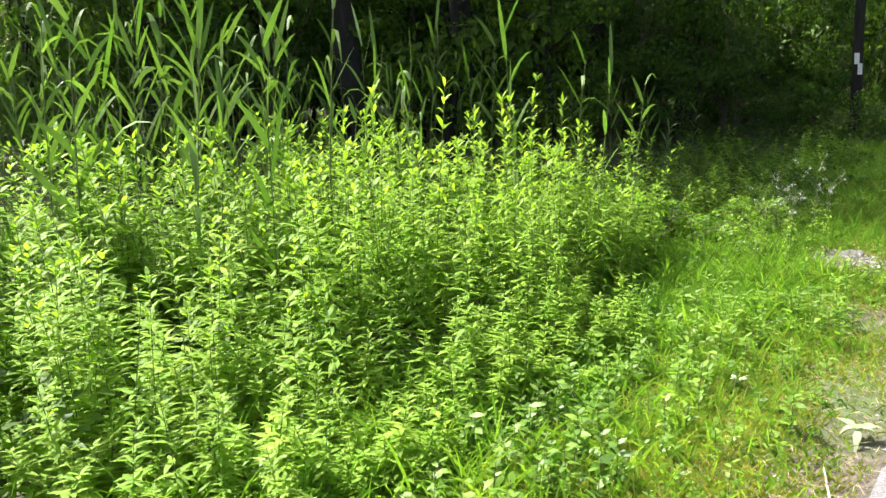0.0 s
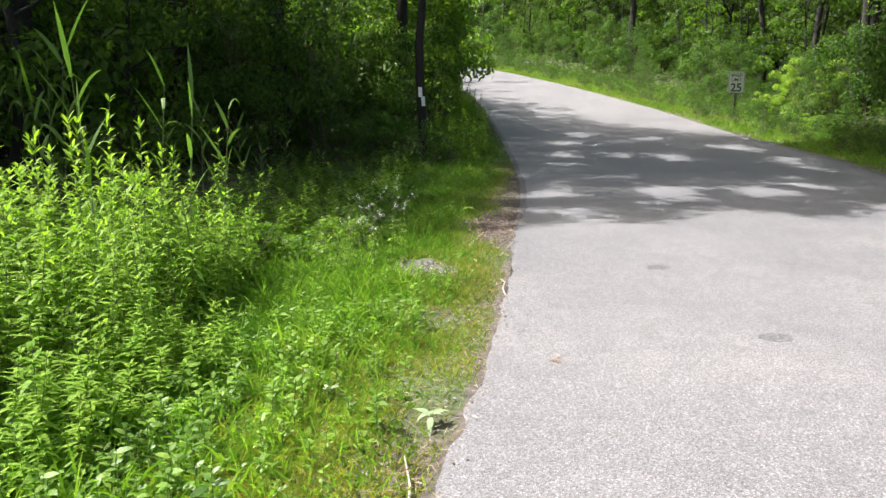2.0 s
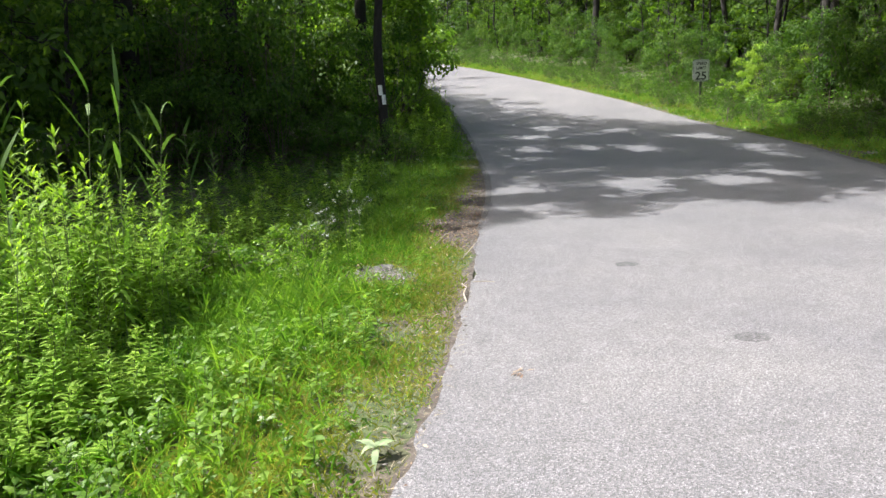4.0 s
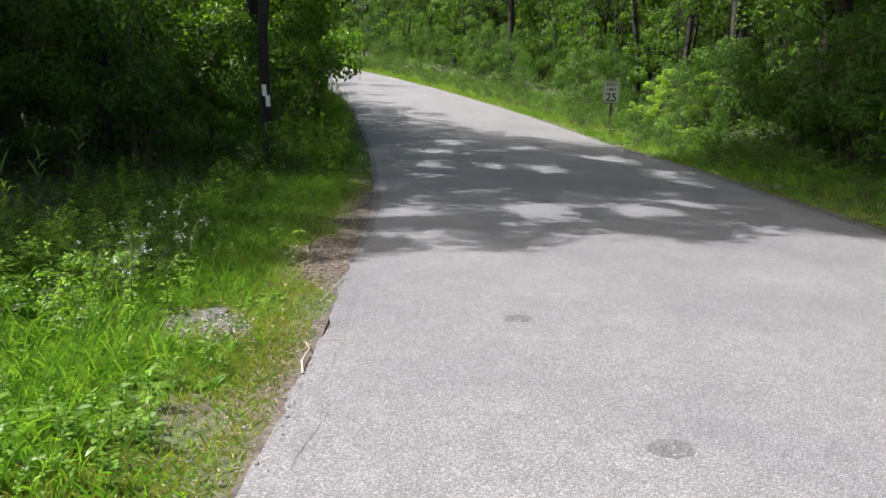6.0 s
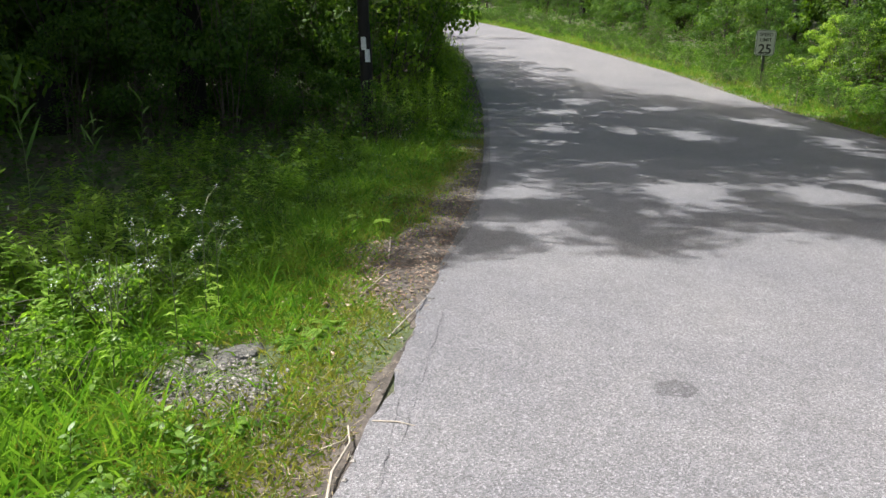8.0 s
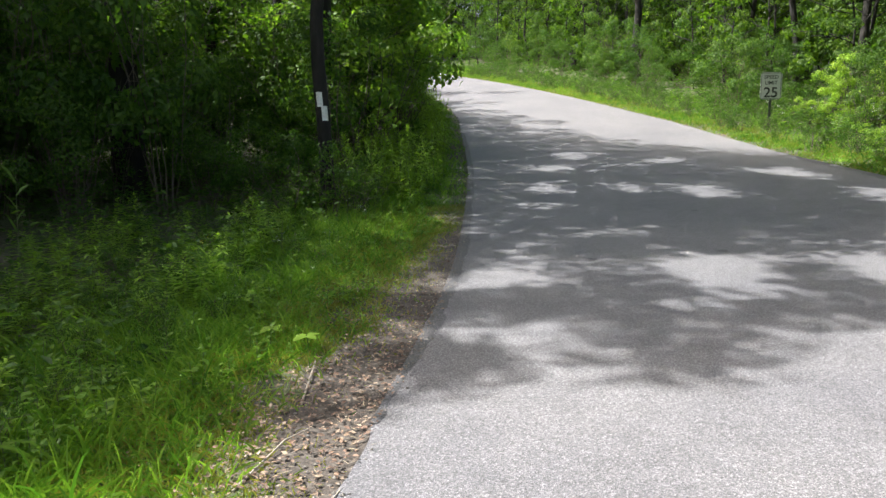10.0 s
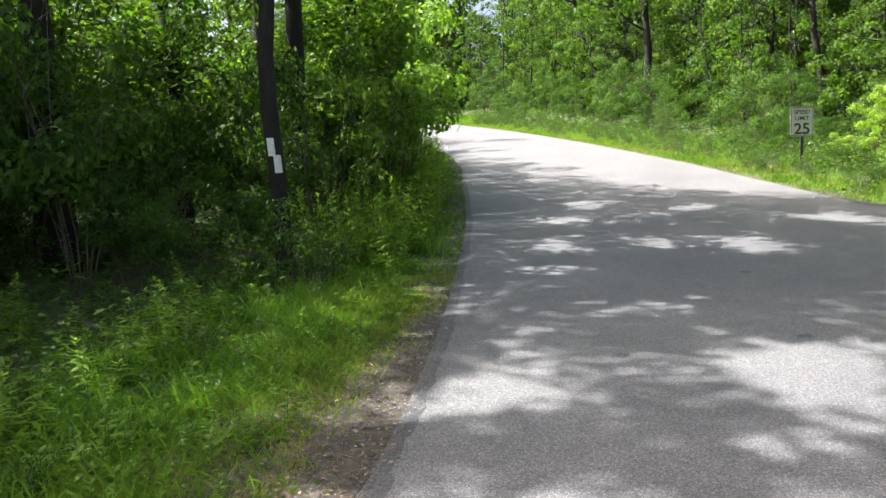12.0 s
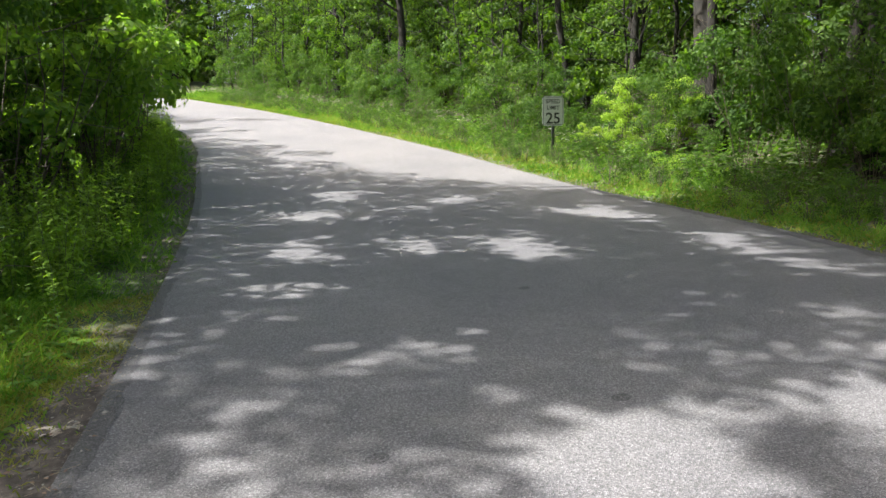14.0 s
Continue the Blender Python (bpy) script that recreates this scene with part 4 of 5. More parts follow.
# ---- grass ----
def grass(name, n, seed, side, y0, y1, d1, density, height, width, label, material=GRASS):
    """Blades on one side of the road, from its edge out to d1 metres."""
    rng = np.random.default_rng(seed)
    y, d = rng.uniform(y0, y1, n), rng.uniform(0.02, d1, n)
    x = x_left(y) - d / 0.82 if side < 0 else x_right(y) + d / 0.86
    keep = rng.random(n) < density(x, y, d) * np.clip(0.7 + 0.6 * wavy(x * 1.5, y * 1.5), 0.12, 1)
    x, y, d = x[keep], y[keep], d[keep]
    m = len(x)
    h = height(d, y) * rng.uniform(0.45, 1.35, m)
    a = rng.uniform(0, 2 * np.pi, m)
    lean = rng.uniform(0.1, 0.9, m)
    way = np.stack([np.cos(a) * lean, np.sin(a) * lean, np.ones(m)], 1)
    p = np.stack([x, y, land(x, y) - 0.015], 1)
    v, q = ribbons(p, way, np.stack([np.cos(a + 1.5), np.sin(a + 1.5), 0.2 + 0 * a], 1), h, width * rng.uniform(0.6, 1.4, m), (0.8, 1.0, 0.75, 0.04), rng.uniform(0.25, 1.15, m))
    tagged(new(name, mesh_np(name, v, q, None, material)), label, "grass", kind="stuff")


def dens_left(x, y, d):
    return np.clip((d + 0.13) / np.where(y < 5, 0.42, 0.7), 0.1, 1) * (1 - 0.94 * bare(x, y))


grass("verge_grass", 96000, 21, -1, 0.4, 15.5, 2.4, dens_left, lambda d, y: np.interp(d, [0, 0.35, 0.8, 1.4, 2.0], [0.06, 0.14, 0.27, 0.36, 0.42]) * np.where(y > 9.5, 0.95, 1), 0.0095, "bright green verge grass thinning towards the road")
grass("edge_grass", 150000, 24, -1, 0.6, 14, 1.3, lambda x, y, d: np.clip((d + 0.12) / 0.3, 0, 1) * np.clip(1.6 - d, 0, 1) * (1 - 0.9 * bare(x, y)), lambda d, y: 0.07 + 0.1 * d, 0.007, "short olive grass at the road's edge", DRY_GRASS)
grass("verge_grass", 30000, 22, -1, 15, 62, 1.9, dens_left, lambda d, y: np.interp(d, [0, 0.5, 1.5], [0.15, 0.4, 0.65]), 0.02, "tall green grass along the road's edge")
grass("verge_grass", 110000, 23, 1, 3, 66, 3.4, lambda x, y, d: np.clip(d / 0.4, 0, 1) * np.clip(0.7 + 0.6 * wavy(x * 0.4, y * 0.4), 0.35, 1), lambda d, y: np.interp(d, [0, 0.5, 2.0], [0.12, 0.26, 0.42]), 0.02, "sunlit grass strip along the road")


grass("edge_grass", 42000, 25, 1, 3, 60, 1.6, lambda x, y, d: np.clip((d + 0.1) / 0.3, 0, 1), lambda d, y: 0.1 + 0.1 * d, 0.016, "short yellow-green grass along the road", DRY_GRASS)


def tussock(rng, n):
    a = rng.uniform(0, 2 * np.pi, n)
    lean = rng.uniform(0.2, 1.3, n)
    p = np.stack([rng.normal(0, 0.05, n), rng.normal(0, 0.05, n), np.full(n, -0.02)], 1)
    return ribbons(p, np.stack([np.cos(a) * lean, np.sin(a) * lean, np.ones(n)], 1), np.stack([np.cos(a + 1.6), np.sin(a + 1.6), 0.2 + 0 * a], 1), rng.uniform(0.35, 0.7, n), rng.uniform(0.008, 0.016, n), (0.8, 1.0, 0.9, 0.6, 0.03), rng.uniform(0.45, 1.3, n))


rng = np.random.default_rng(27)
tufts = [tagged(new("grass_tussock", mesh_np("grass_tussock", *tussock(rng, 70), None, GRASS)), "tussock of long arching bright green grass", "grass", "grass tussocks") for _ in range(4)]
deal(tufts, spots_where(rng, 60, 0.5, 6, 4.2, 12, lambda x, y: 0.9 < off_left(x, y) < 2.6 and bare(x, y) < 0.3, 0.7, 1.15, gap=0.22) + spots_where(rng, 70, 1.2, 4.4, 4.2, 6.6, lambda x, y: 0.75 < off_left(x, y) < 2.2 and bare(x, y) < 0.35, 0.7, 1.05, gap=0.16) + spots_where(rng, 44, 1.5, 5.6, 4.6, 10.6, lambda x, y: 1.0 < off_left(x, y) < 2.2 and bare(x, y) < 0.3, 0.75, 1.1, gap=0.25) + spots_where(rng, 120, 2.5, 7.4, 7.4, 13.5, lambda x, y: 1.1 < off_left(x, y) < 3.4 and bare(x, y) < 0.35, 0.6, 0.95, gap=0.2) + [(3.55, 6.0, 0.4, 0.5, 0.45), (3.22, 6.12, 1.4, 0.5, 0.42), (3.5, 6.3, 2.4, 0.4, 0.36), (3.0, 6.25, 0.9, 0.55, 0.5), (4.05, 6.9, 2.0, 0.55, 0.5), (4.4, 7.0, 1.0, 0.4, 0.4)])


def low_plants():
    rng = np.random.default_rng(33)

    def rosette(n, ln):
        a = np.arange(n) * 2.4
        d = np.stack([np.cos(a), np.sin(a), rng.uniform(0.2, 1.1, n)], 1)
        p = np.stack([0.01 * np.cos(a), 0.01 * np.sin(a), np.full(n, 0.02)], 1)
        l = ln * rng.uniform(0.7, 1.2, n)
        return tube([[0, 0, -0.03], [0, 0, 0.02], [0, 0, 0.05]], [0.004, 0.004, 0.002], 4), ribbons(p, d, np.tile([0, 0, 1.0], (n, 1)), l, l * 0.42, (0.15, 0.7, 1.0, 0.7, 0.03), rng.uniform(0.3, 0.7, n))

    geos = [rosette(7 + i, 0.10 + 0.012 * i) for i in range(5)]
    group = []
    for st, lv in geos:
        ob = tagged(new("broadleaf_weed", mesh_np("broadleaf_weed", *st, None, STEM, True)), "low broad-leaved weed in the verge grass", "weed", "low weeds")
        piece("foliage", mesh_np("foliage", *lv, None, BROAD), ob)
        group.append(ob)
    sp = spots_where(rng, 280, -1.5, 5, 1, 7.3, lambda x, y: 0.45 < off_left(x, y) < 1.8 and bare(x, y) < 0.4, 0.6, 1.3)
    deal(group, sp)
    more = spots_where(rng, 500, 0, 9, 5, 14.5, lambda x, y: 0.4 < off_left(x, y) < 3 and bare(x, y) < 0.4, 0.6, 1.4)
    more += spots_where(rng, 500, 12, 28, 3, 45, lambda x, y: 0.4 < off_right(x, y) < 3, 1.0, 2.0)
    joined_plants("low_weeds", geos, more, (STEM, BROAD), "low broad-leaved weeds in the verge", "weeds")


low_plants()


# ---- undergrowth ----
def undergrowth(name, seed, n, side, y0, y1, d0, d1, leaf, label):
    rng = np.random.default_rng(seed)
    y, d = rng.uniform(y0, y1, n // 12), rng.uniform(d0, d1, n // 12)
    x = x_left(y) - d / 0.82 if side < 0 else x_right(y) + d / 0.86
    h = rng.uniform(0.15, 0.7, len(x))
    c = np.stack([x, y, land(x, y)], 1).repeat(12, 0)
    p = c + rng.normal(0, 0.2, (len(c), 3)) * np.array([1, 1, 0])
    p[:, 2] += h.repeat(12) * rng.uniform(0.1, 1, len(c))
    v, q = diamonds(p, random_dirs(rng, len(p), -0.4, 0.4), ups(rng, len(p), 0.4), leaf * rng.uniform(0.6, 1.4, len(p)), leaf * 0.6 * rng.uniform(0.7, 1.3, len(p)))
    tagged(new(name, mesh_np(name, v, q, None, BUSH)), label, "undergrowth", kind="stuff")


undergrowth("undergrowth", 81, 30000, 1, 2, 66, 2.2, 11, 0.15, "low leafy undergrowth on the woodland floor")
undergrowth("undergrowth", 85, 15000, 1, 3, 28, 1.9, 6.5, 0.12, "dense low leafy growth at the edge of the woods")
undergrowth("undergrowth", 82, 22000, -1, 7.5, 30, 1.7, 9, 0.085, "shaded low undergrowth under the roadside trees")
undergrowth("undergrowth", 83, 14000, -1, -1, 9, 2.5, 8, 0.08, "low green growth between the tall weeds")
undergrowth("undergrowth", 84, 9000, -1, 22, 70, 1.0, 8, 0.16, "leafy undergrowth beside the road")

# ---- the road's worn spots and loose bits ----
STRAW = piece_material("dry_straw", [(0.0, (0.16, 0.12, 0.06)), (0.5, (0.3, 0.24, 0.13)), (1.0, (0.45, 0.38, 0.24))], 0.8)
LITTER = piece_material("dead_leaf", [(0.0, (0.06, 0.032, 0.02)), (0.45, (0.17, 0.085, 0.05)), (0.85, (0.27, 0.17, 0.1)), (1.0, (0.45, 0.36, 0.26))], 0.85)
STONE = piece_material("grit", [(0.0, (0.07, 0.065, 0.06)), (0.6, (0.17, 0.16, 0.145)), (1.0, (0.38, 0.36, 0.33))], 0.9)
PALE = piece_material("dry_wood", [(0.0, (0.3, 0.25, 0.19)), (1.0, (0.5, 0.44, 0.36))], 0.8)


def repair_patch(x, y, r, seed, label):
    """A cored and refilled spot: a ragged dark ring round a plug of the same asphalt."""
    rng = np.random.default_rng(seed)
    n, rings = 30, (0.02, 0.3, 0.6, 0.85, 1.0)
    wob, wide = 1 + rng.uniform(-0.1, 0.1, n), rng.uniform(0.8, 1.0, n)
    v = []
    for k, f in enumerate(rings):
        for j in range(n):
            a = 2 * math.pi * j / n
            px, py = x + r * (1 - (1 - f) * wide[j]) * wob[j] * math.cos(a), y + 0.8 * r * (1 - (1 - f) * wide[j]) * wob[j] * math.sin(a)
            v.append((px, py, road_top(px, py) + (0.001, 0.004, 0.001, 0.005, 0.001)[k] + rng.uniform(-0.0035, 0.002)))
    q = [[k * n + j, k * n + (j + 1) % n, (k + 1) * n + (j + 1) % n, (k + 1) * n + j] for k in range(len(rings) - 1) for j in range(n)]
    tagged(new("asphalt_patch", mesh_np("asphalt_patch", np.array(v), q, None, TAR, True)), label, "road patch", "road patches")


repair_patch(4.571, 3.02, 0.125, 1, "small round dark repair patch in the asphalt")
repair_patch(5.412, 5.139, 0.12, 2, "small worn dark repair patch in the asphalt")
repair_patch(8.38, 9.99, 0.06, 3, "small cracked dark spot in the asphalt")
repair_patch(9.75, 9.65, 0.06, 4, "small cracked dark spot in the asphalt")
repair_patch(10.98, 8.95, 0.06, 5, "small cracked dark spot in the asphalt")
repair_patch(11.33, 11.7, 0.06, 6, "small cracked dark spot in the asphalt")


def crack(points, width, seed):
    rng = np.random.default_rng(seed)
    pts = np.array(points, float)
    t = np.linspace(0, len(pts) - 1, 14 * (len(pts) - 1))
    xy = np.stack([np.interp(t, np.arange(len(pts)), pts[:, i]) for i in range(2)], 1) + rng.normal(0, 0.011, (len(t), 2))
    d = unit(np.gradient(xy, axis=0))
    side = np.stack([-d[:, 1], d[:, 0]], 1) * (width * rng.uniform(0.3, 1.2, len(t)))[:, None]
    z = np.array([road_top(a, b) + 0.0025 for a, b in xy])
    v = np.concatenate([np.column_stack([xy - side, z]), np.column_stack([xy + side, z])])
    n = len(t)
    q = [[i, i + 1, n + i + 1, n + i] for i in range(n - 1)]
    tagged(new("road_crack", mesh_np("road_crack", v, q, None, TAR)), "thin dark crack along the asphalt's edge", "crack", "road cracks", kind="structure")


crack([(2.95, 3.75), (3.35, 4.2), (3.5, 4.62), (3.66, 4.78)], 0.003, 1)
crack([(3.95, 5.2), (4.5, 6.1), (5.0, 6.9)], 0.002, 2)
crack([(7.2, 5.4), (7.45, 5.0), (7.7, 4.6), (8.2, 4.3), (8.7, 4.05)], 0.003, 4)
crack([(3.66, 4.78), (3.8, 5.0), (4.1, 5.6)], 0.002, 3)


def edge_strip(side, y0, y1, wide, seed, label):
    """A ragged strip where the asphalt's edge is dark with dirt and with painted-in shade."""
    rng = np.random.default_rng(seed)
    yy = np.arange(y0, y1, 0.1)
    w = np.convolve(rng.uniform(0.2, 1.0, len(yy) + 8), np.ones(9) / 9, "valid") * wide * rng.uniform(0.7, 1.2, len(yy)) * np.clip(np.minimum(yy - y0, y1 - yy) / 1.5, 0.05, 1) + rng.uniform(-0.015, 0.015, len(yy))
    e = x_left(yy) - 0.04 if side < 0 else x_right(yy) + 0.04
    inner = e - side * (w + 0.05)
    cols = [np.column_stack([e + (inner - e) * f, yy, [road_top(a, b) + 0.0035 for a, b in zip(e + (inner - e) * f, yy)]]) for f in (0.0, 0.5, 1.0)]
    n = len(yy)
    q = [[k * n + i, k * n + i + 1, (k + 1) * n + i + 1, (k + 1) * n + i] for k in range(2) for i in range(n - 1)]
    tagged(new("road_edge", mesh_np("road_edge", np.concatenate(cols), q, None, SHADED_GRIME, True)), label, "road edge", kind="structure")


def bare_shoulder(y0, y1, wide, seed):
    """The trodden strip of dirt beside the asphalt, with a ragged outer edge."""
    rng = np.random.default_rng(seed)
    yy = np.arange(y0, y1, 0.09)
    w = (np.convolve(rng.uniform(0.35, 1.2, len(yy) + 8), np.ones(9) / 9, "valid") * wide + rng.uniform(-0.05, 0.05, len(yy))) * np.clip(np.minimum(yy - y0, y1 - yy) / 0.7, 0.08, 1)
    v, n = [], len(yy)
    fr = np.linspace(0, 1, 9)
    for f in fr:
        x = x_left(yy) + 0.03 - w * f / 0.82
        v.append(np.column_stack([x, yy, land(x, yy) + 0.014 * (1 - f ** 4) - 0.006 * f + rng.uniform(-0.003, 0.004, n)]))
    q = [[k * n + i, k * n + i + 1, (k + 1) * n + i + 1, (k + 1) * n + i] for k in range(len(fr) - 1) for i in range(n - 1)]
    tagged(new("dirt_shoulder", mesh_np("dirt_shoulder", np.concatenate(v), q, None, DIRT, True)), "bare brown dirt shoulder beside the asphalt", "dirt", kind="structure")


bare_shoulder(6.5, 12.6, 0.72, 12)
bare_shoulder(0.4, 6.6, 0.13, 13)
# The left strip's dark colour also holds the shade along that edge.
edge_strip(-1, 7.5, 26, 0.13, 7, "dark dirty crumbling edge of the asphalt with shade in its colour")
edge_strip(1, 4, 17, 0.4, 8, "dark dirty crumbling edge of the asphalt with shade in its colour")


def loose(name, seed, n, y0, y1, d0, d1, size, material, label, category, keep, thick=False, slim_by=0.5):
    """Small bits strewn along the road's edge."""
    rng = np.random.default_rng(seed)
    y, d = rng.uniform(y0, y1, n), rng.uniform(d0, d1, n)
    x = x_left(y) - d / 0.82
    ok = rng.random(n) < keep(x, y, d)
    x, y, d = x[ok], y[ok], d[ok]
    m = len(x)
    z = np.where(d < 0.03, rise(x, y) + 0.008, land(x, y) + 0.018)
    p = np.stack([x, y, z], 1)
    k = size * rng.uniform(0.4, 1.5, m)
    if thick:
        o = np.array([[1, 0, 0], [0.1, 0.8, 0.1], [-0.9, 0.1, 0], [0, -0.85, 0.05], [0.1, 0.1, 0.6], [0, 0, -0.5]])
        v = (p[:, None] + (o[None] * rng.uniform(0.6, 1.3, (m, 6, 1))) * k[:, None, None]).reshape(-1, 3)
        f = np.array([[0, 1, 4], [1, 2, 4], [2, 3, 4], [3, 0, 4], [1, 0, 5], [2, 1, 5], [3, 2, 5], [0, 3, 5]])
        me = mesh_np(name, v, None, (f[None] + np.arange(m)[:, None, None] * 6).reshape(-1, 3), material)
    else:
        a = rng.uniform(0, 6.28, m)
        p[:, 2] += rng.uniform(0, 0.02, m)
        v, q = diamonds(p, np.stack([np.cos(a), np.sin(a), rng.uniform(-0.1, 0.3, m)], 1), ups(rng, m, 0.35), k, k * slim_by)
        me = mesh_np(name, v, q, None, material)
    tagged(new(name, me), label, category, kind="stuff")


loose("leaf_litter", 1, 12000, 6.6, 12.2, 0.0, 1.6, 0.03, LITTER, "brown dead leaves and bark chips on bare soil", "leaf litter", lambda x, y, d: bare(x, y) * np.interp(y, [8.2, 9.2, 10.5], [1.0, 0.35, 0.1]))
loose("leaf_litter", 2, 1300, 0.5, 16, -0.03, 1.0, 0.026, LITTER, "scattered brown leaf bits along the road's edge", "leaf litter", lambda x, y, d: np.exp(-d / 0.35))
loose("gravel", 3, 2200, 8.0, 13, -0.06, 1.2, 0.009, STONE, "loose grey gravel on the bare road shoulder", "gravel", lambda x, y, d: np.clip(bare(x, y) + 0.15, 0, 1) * np.exp(-d / 0.7), True)
loose("gravel", 4, 1500, 0.5, 30, -0.08, 0.5, 0.012, STONE, "loose grit along the road's edge", "gravel", lambda x, y, d: np.exp(-np.abs(d) / 0.2), True)
loose("gravel", 6, 5200, 5.4, 6.8, 0.45, 1.8, 0.011, STONE, "patch of loose grey gravel in the verge grass", "gravel", lambda x, y, d: gravel_spot(x, y), True)
loose("dry_grass", 5, 8000, 0.8, 14, -0.02, 0.95, 0.06, STRAW, "dry straw lying in the thin grass by the road", "dry grass", lambda x, y, d: np.exp(-d / 0.4) * (1 - 0.6 * bare(x, y)), slim_by=0.045)


def stick(points, r, label):
    pts = np.array([(x, y, float(max(land(x, y), road_top(x, y) - 0.004 if off_left(x, y) < 0.02 else -9)) + r + dz) for x, y, dz in points])
    tagged(new("stick", mesh_np("stick", *tube(pts, np.linspace(r, r * 0.5, len(pts)), 6), None, PALE, True)), label, "stick", "fallen sticks")


stick([(3.52, 4.86, 0.0), (3.6, 5.05, 0.012), (3.74, 5.25, 0.01), (3.78, 5.4, 0.03)], 0.008, "thin bleached stick lying at the road's edge")
stick([(3.62, 5.3, 0.0), (3.73, 5.32, 0.01), (3.84, 5.46, 0.0)], 0.005, "short bleached twig at the road's edge")
stick([(3.9, 5.42, 0.0), (4.0, 5.36, 0.004), (4.06, 5.3, 0.0)], 0.005, "short dark twig on the asphalt")
stick([(4.95, 7.95, 0.0), (5.1, 8.3, 0.02), (5.2, 8.55, 0.01)], 0.008, "bleached stick on the bare soil")
stick([(1.35, 1.9, 0.0), (1.5, 2.2, 0.02), (1.6, 2.5, 0.01)], 0.007, "bleached stick in the thin verge grass")
stick([(4.35, 6.4, 0.0), (4.7, 6.75, 0.02), (4.85, 6.95, 0.0)], 0.006, "bleached stick beside the dead leaves")
stick([(4.45, 7.2, 0.0), (4.75, 7.5, 0.03), (4.9, 7.6, 0.02)], 0.006, "thin stick among the dead leaves")


def sprig(x, y, k, material, label, n=9, name="fallen_sprig"):
    rng = np.random.default_rng(int(x * 100))
    a = rng.uniform(0, 6.28, n)
    z = road_top(x, y) if off_left(x, y) < 0 else float(land(x, y))
    p = np.stack([x + rng.normal(0, 0.03 * k, n), y + rng.normal(0, 0.03 * k, n), np.full(n, z + 0.006)], 1)
    v, q = ribbons(p, np.stack([np.cos(a), np.sin(a), rng.uniform(0.05, 0.5, n)], 1), np.tile([0, 0, 1.0], (n, 1)), 0.08 * k, 0.02 * k, (0.3, 1, 0.8, 0.05), 0.3)
    return tagged(new(name, mesh_np(name, v, q, None, material)), label, "twig")


sprig(2.98, 3.3, 0.7, LITTER, "small dry sprig lying on the asphalt")
sprig(7.5, 11.4, 1.3, PALE, "clump of pale dry stalks at the road's edge", 45, "dry_clump")
sprig(5.6, 8.9, 0.8, STRAW, "small pale dry clump on the bare soil", 14, "dry_clump")


def pale_plant():
    rng = np.random.default_rng(2)
    m = leaf_material("pale_leaf", (0.2, 0.27, 0.15), (0.32, 0.38, 0.24), (0.45, 0.5, 0.36), (1, 1.05, 0.8), 0.25)
    a = np.arange(9) * 2.4
    d = np.stack([np.cos(a), np.sin(a), rng.uniform(0.35, 1.6, 9)], 1)
    for x, y, k in ((1.86, 2.78, 0.85), (2.03, 4.34, 0.7), (1.5, 3.3, 0.6)):
        p = np.tile([x, y, float(land(x, y)) + 0.05], (9, 1))
        st = tube([[x, y, float(land(x, y)) - 0.03], [x, y, float(land(x, y)) + 0.03], [x, y, float(land(x, y)) + 0.06]], 0.004, 4)
        ob = tagged(new("woolly_weed", mesh_np("woolly_weed", *st, None, STEM, True)), "low weed with pale grey-green leaves by the road", "weed", "pale weeds")
        piece("foliage", mesh_np("foliage", *ribbons(p, d, np.tile([0, 0, 1.0], (9, 1)), 0.15 * k * rng.uniform(0.6, 1.2, 9), 0.04 * k, (0.2, 0.8, 1, 0.5, 0.03), rng.uniform(0.2, 0.9, 9)), None, m), ob)


pale_plant()


def flowering_weed(seed, colour="white"):
    """A thin branched weed with heads of tiny flowers."""
    rng = np.random.default_rng(seed)
    tones = {"white": ((0.6, 0.62, 0.56), (0.78, 0.78, 0.74)), "yellow": ((0.65, 0.5, 0.03), (0.8, 0.66, 0.06))}[colour]
    white = bpy.data.materials.get(colour + "_petal") or plain_material(colour + "_petal", [(0.3, tones[0]), (0.7, tones[1])], 30, 0.7)
    stems, heads = [tube([[0, 0, -0.05], [0.01, 0, 0.4], [0.02, 0.01, 0.75]], [0.004, 0.003, 0.002], 4)], []
    for k in range(5):
        z = rng.uniform(0.35, 0.75)
        a = rng.uniform(0, 6.28)
        tip = np.array([0.13 * math.cos(a), 0.13 * math.sin(a), z + rng.uniform(0.08, 0.2)])
        stems.append(tube([[0.01, 0, z], tip * [0.5, 0.5, 1] - [0, 0, 0.04], tip], [0.002, 0.0015, 0.001], 3))
        n = 12
        p = tip + rng.normal(0, 0.014, (n, 3))
        heads.append(diamonds(p, random_dirs(rng, n, -0.2, 0.8), ups(rng, n), 0.008, 0.008))
    ob = tagged(new("flowering_weed", mesh_np("flowering_weed", *joined(stems), None, STEM, True)), "thin weed with heads of tiny " + colour + " flowers", "weed", colour + "-flowered weeds")
    piece("flower_heads", mesh_np("flower_heads", *joined(heads), None, white), ob, "tiny " + colour + " flowers")["kind"] = "stuff"
    t = rng.uniform(0.05, 0.6, 26)
    a = rng.uniform(0, 6.28, 26)
    piece("foliage", mesh_np("foliage", *ribbons(np.stack([0.01 + 0 * t, 0 * t, t * 0.75], 1), np.stack([np.cos(a), np.sin(a), 0.5 + 0 * a], 1), np.tile([0, 0, 1.0], (26, 1)), 0.09, 0.022, (0.3, 1, 0.03), 0.5), None, WEED), ob)
    return ob


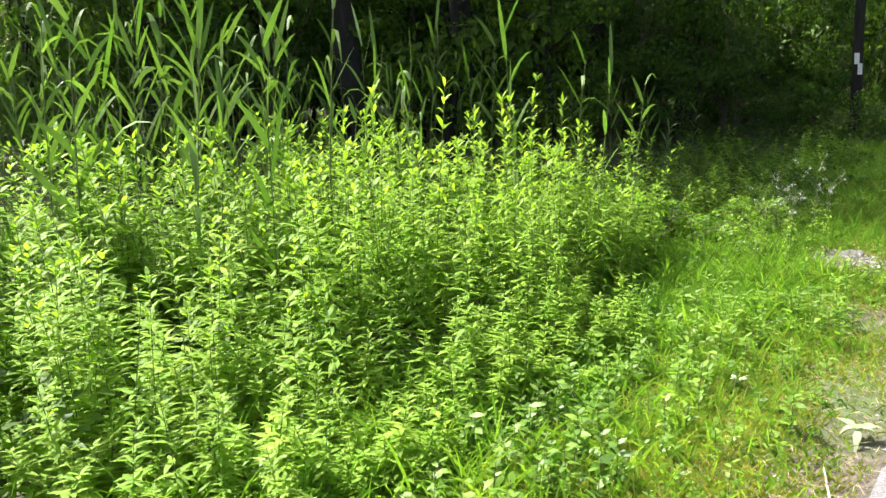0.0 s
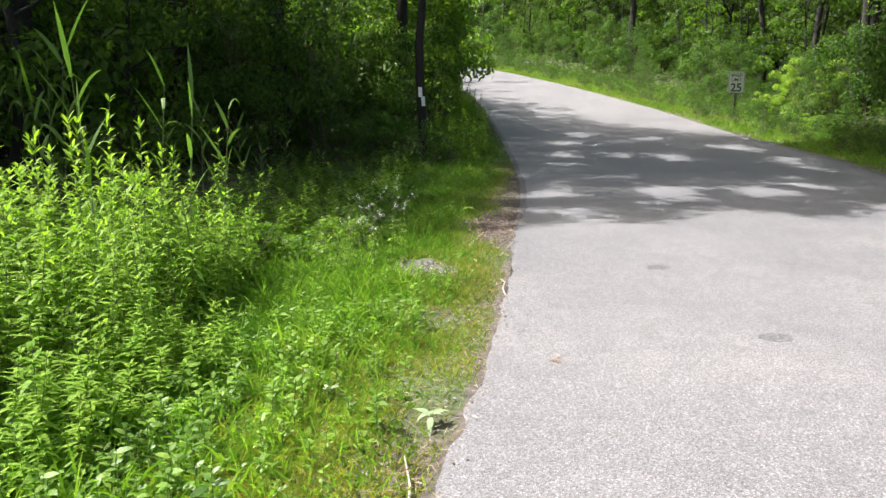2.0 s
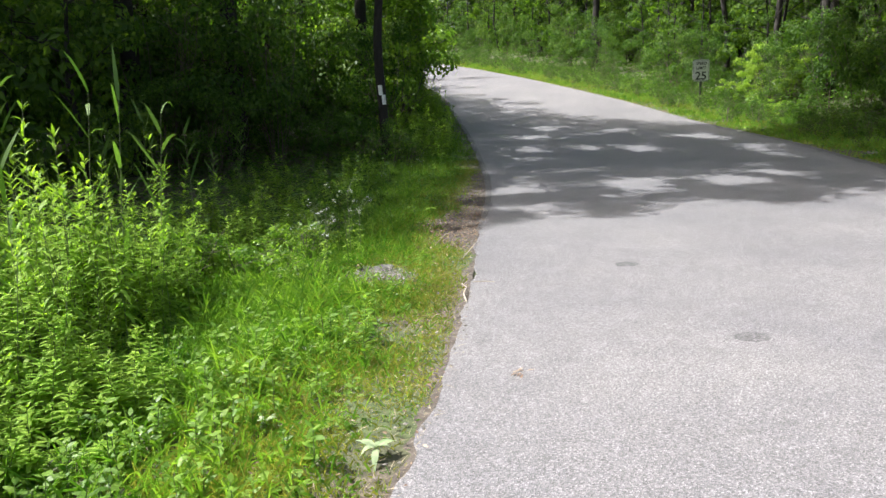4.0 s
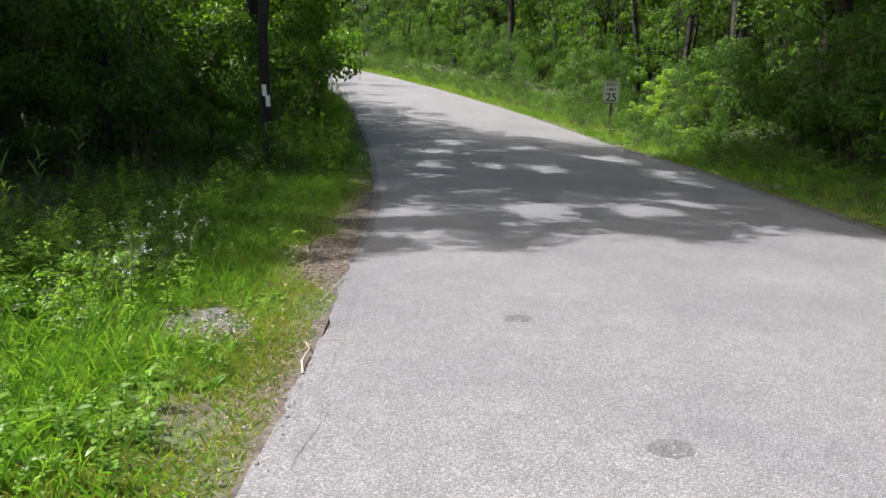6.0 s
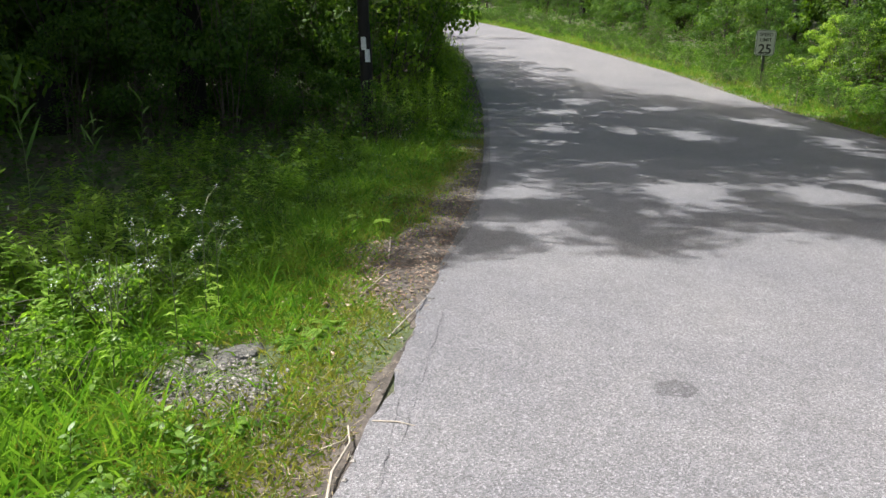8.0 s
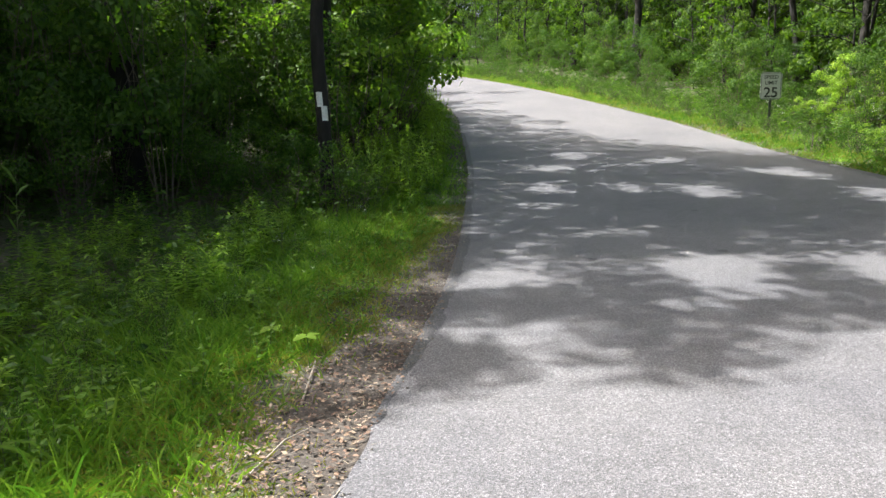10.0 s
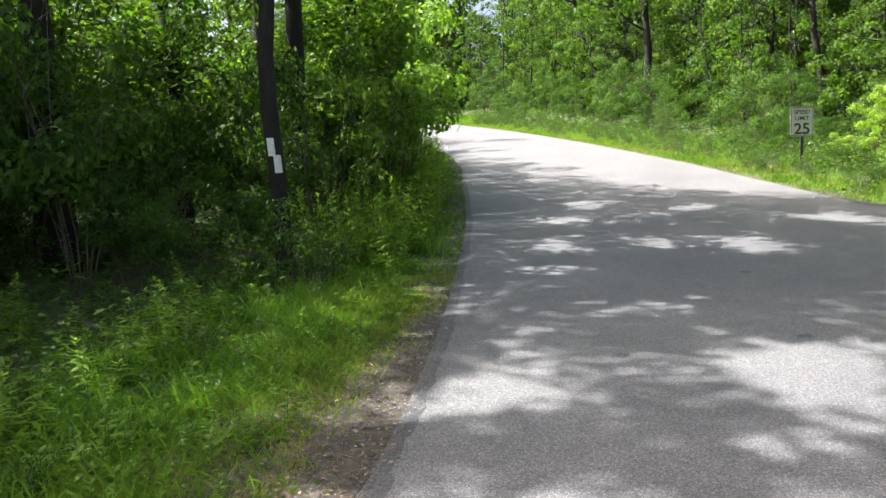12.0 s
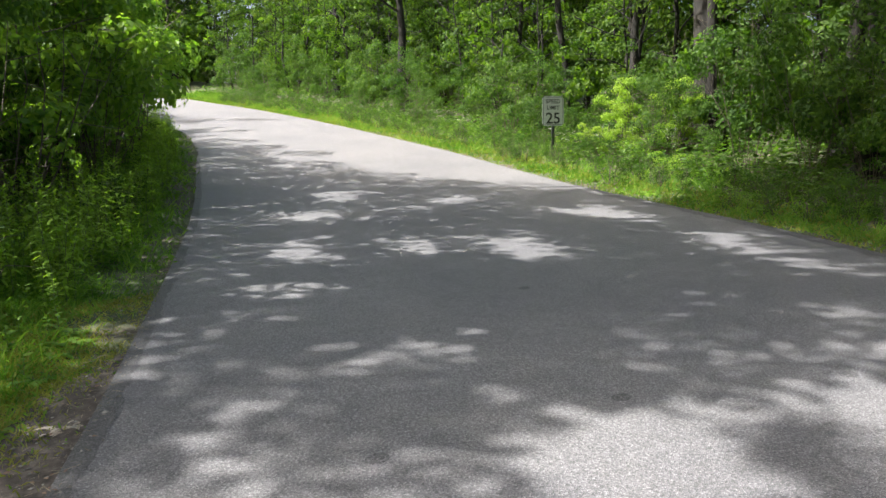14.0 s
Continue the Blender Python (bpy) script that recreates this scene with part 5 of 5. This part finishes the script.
rng = np.random.default_rng(61)
deal([flowering_weed(i) for i in range(3)], [(2.86, 6.25, 0, 1, 0.95), (3.42, 7.13, 1, 1, 0.95), (3.12, 7.29, 2, 1, 1), (3.05, 6.99, 3, 1, 0.95), (3.48, 6.98, 4, 1, 0.9), (2.9, 6.4, 5, 1, 0.9), (2.7, 6.6, 2, 1, 1.0), (3.2, 6.6, 3, 0.9, 0.85)] + spots_where(rng, 8, 4.5, 7, 9, 13, lambda x, y: 1.0 < off_left(x, y) < 2.5, 0.4, 0.6) + spots_where(rng, 14, 18, 26, 14, 32, lambda x, y: 1.5 < off_right(x, y) < 3, 1.0, 1.5))

deal([flowering_weed(7, "yellow")], spots_where(rng, 9, 3.6, 6.2, 10.6, 13, lambda x, y: 1.6 < off_left(x, y) < 3.4, 0.5, 0.7))


def seedling(x, y):
    """A young plant with a few large pale leaves."""
    z = float(land(x, y))
    a = np.array([0.4, 2.3, 3.6, 5.2])
    tip = np.tile([x, y, z + 0.12], (4, 1))
    ob = tagged(new("seedling", mesh_np("seedling", *tube([[x, y, z - 0.03], [x + 0.01, y, z + 0.06], [x, y, z + 0.125]], 0.004, 5), None, STEM, True)), "young plant with large pale leaves on bare soil", "plant")
    piece("foliage", mesh_np("foliage", *ribbons(tip, np.stack([np.cos(a), np.sin(a), 0.25 + 0 * a], 1), np.tile([0, 0, 1.0], (4, 1)), np.array([0.13, 0.1, 0.12, 0.09]), 0.07, (0.15, 0.8, 1.0, 0.75, 0.05), 0.35), None, WEED), ob)


seedling(5.2, 8.75)
seedling(5.05, 9.05)


def boulder(x, y, rx, ry, h, turn, seed):
    """A low weathered stone half sunk in the verge."""
    bm = bmesh.new()
    bmesh.ops.create_icosphere(bm, subdivisions=4, radius=1)
    for v in bm.verts:
        n = noise.noise(v.co * 1.6 + Vector((seed, 0, 0))) * 0.28 + noise.noise(v.co * 5 + Vector((0, seed, 0))) * 0.07
        v.co *= 1 + n
        v.co = Vector((v.co.x * rx, v.co.y * ry, max(v.co.z, -0.4) * h))
    me = bpy.data.meshes.new("boulder")
    bm.to_mesh(me)
    bm.free()
    me.polygons.foreach_set("use_smooth", [True] * len(me.polygons))
    me.materials.append(plain_material("weathered_stone", [(0.25, (0.06, 0.058, 0.05)), (0.5, (0.13, 0.125, 0.11)), (0.8, (0.22, 0.215, 0.195))], 28, 0.95, 1.0, 0.03, 8))
    ob = tagged(new("boulder", me), "low grey weathered stone half hidden in grass", "stone")
    ob.matrix_basis = pose(x, y, float(land(x, y)) - 0.005, 0, 0, turn)


boulder(3.5, 6.5, 0.18, 0.1, 0.035, 35, 4)
boulder(15.65, 9.35, 0.3, 0.14, 0.07, 40, 7)

# ---- the house beyond the trees ----
def house():
    x, y = 57.0, 53.0
    ob = tagged(new("house"), "pale clapboard house half hidden behind trees", "house")
    ob.matrix_basis = pose(x, y, float(land(x, y)) - 0.3, 0, 0, 40)
    wall = plain_material("pale_siding", [(0.3, (0.55, 0.57, 0.58)), (0.7, (0.7, 0.71, 0.71))], 4, 0.7, 0.1, 0.01)
    slate = plain_material("roof_shingle", [(0.3, (0.09, 0.09, 0.1)), (0.7, (0.2, 0.2, 0.21))], 14, 0.85)
    dark = plain_material("window_glass", [(0.3, (0.02, 0.025, 0.03)), (0.7, (0.05, 0.06, 0.07))], 3, 0.08, 0.0, 0.001)
    bm = bmesh.new()
    bmesh.ops.create_cube(bm, size=1, matrix=Matrix.Translation((0, 0, 2.75)) @ Matrix.Diagonal((9, 6, 5.5, 1)))
    bmesh.ops.bevel(bm, geom=list(bm.edges), offset=0.03, segments=1, affect="EDGES")
    part("wall", bm, wall, ob)
    bm = bmesh.new()
    for sgn in (-1, 1):
        bmesh.ops.create_cube(bm, size=1, matrix=Matrix.Translation((0, sgn * 1.65, 6.35)) @ Matrix.Rotation(-sgn * 0.55, 4, "X") @ Matrix.Diagonal((9.8, 4.1, 0.16, 1)))
    part("roof", bm, slate, ob, "grey shingle roof")
    for wx in (-3, 0, 3):
        for wz in (1.6, 4.2):
            bm = bmesh.new()
            bmesh.ops.create_cube(bm, size=1, matrix=Matrix.Translation((wx, -3.03, wz)) @ Matrix.Diagonal((1.1, 0.1, 1.5, 1)))
            w = part("window", bm, wall, ob)
            bm = bmesh.new()
            bmesh.ops.create_cube(bm, size=1, matrix=Matrix.Translation((wx, -3.07, wz)) @ Matrix.Diagonal((0.9, 0.06, 1.3, 1)))
            part("pane", bm, dark, w)


house()
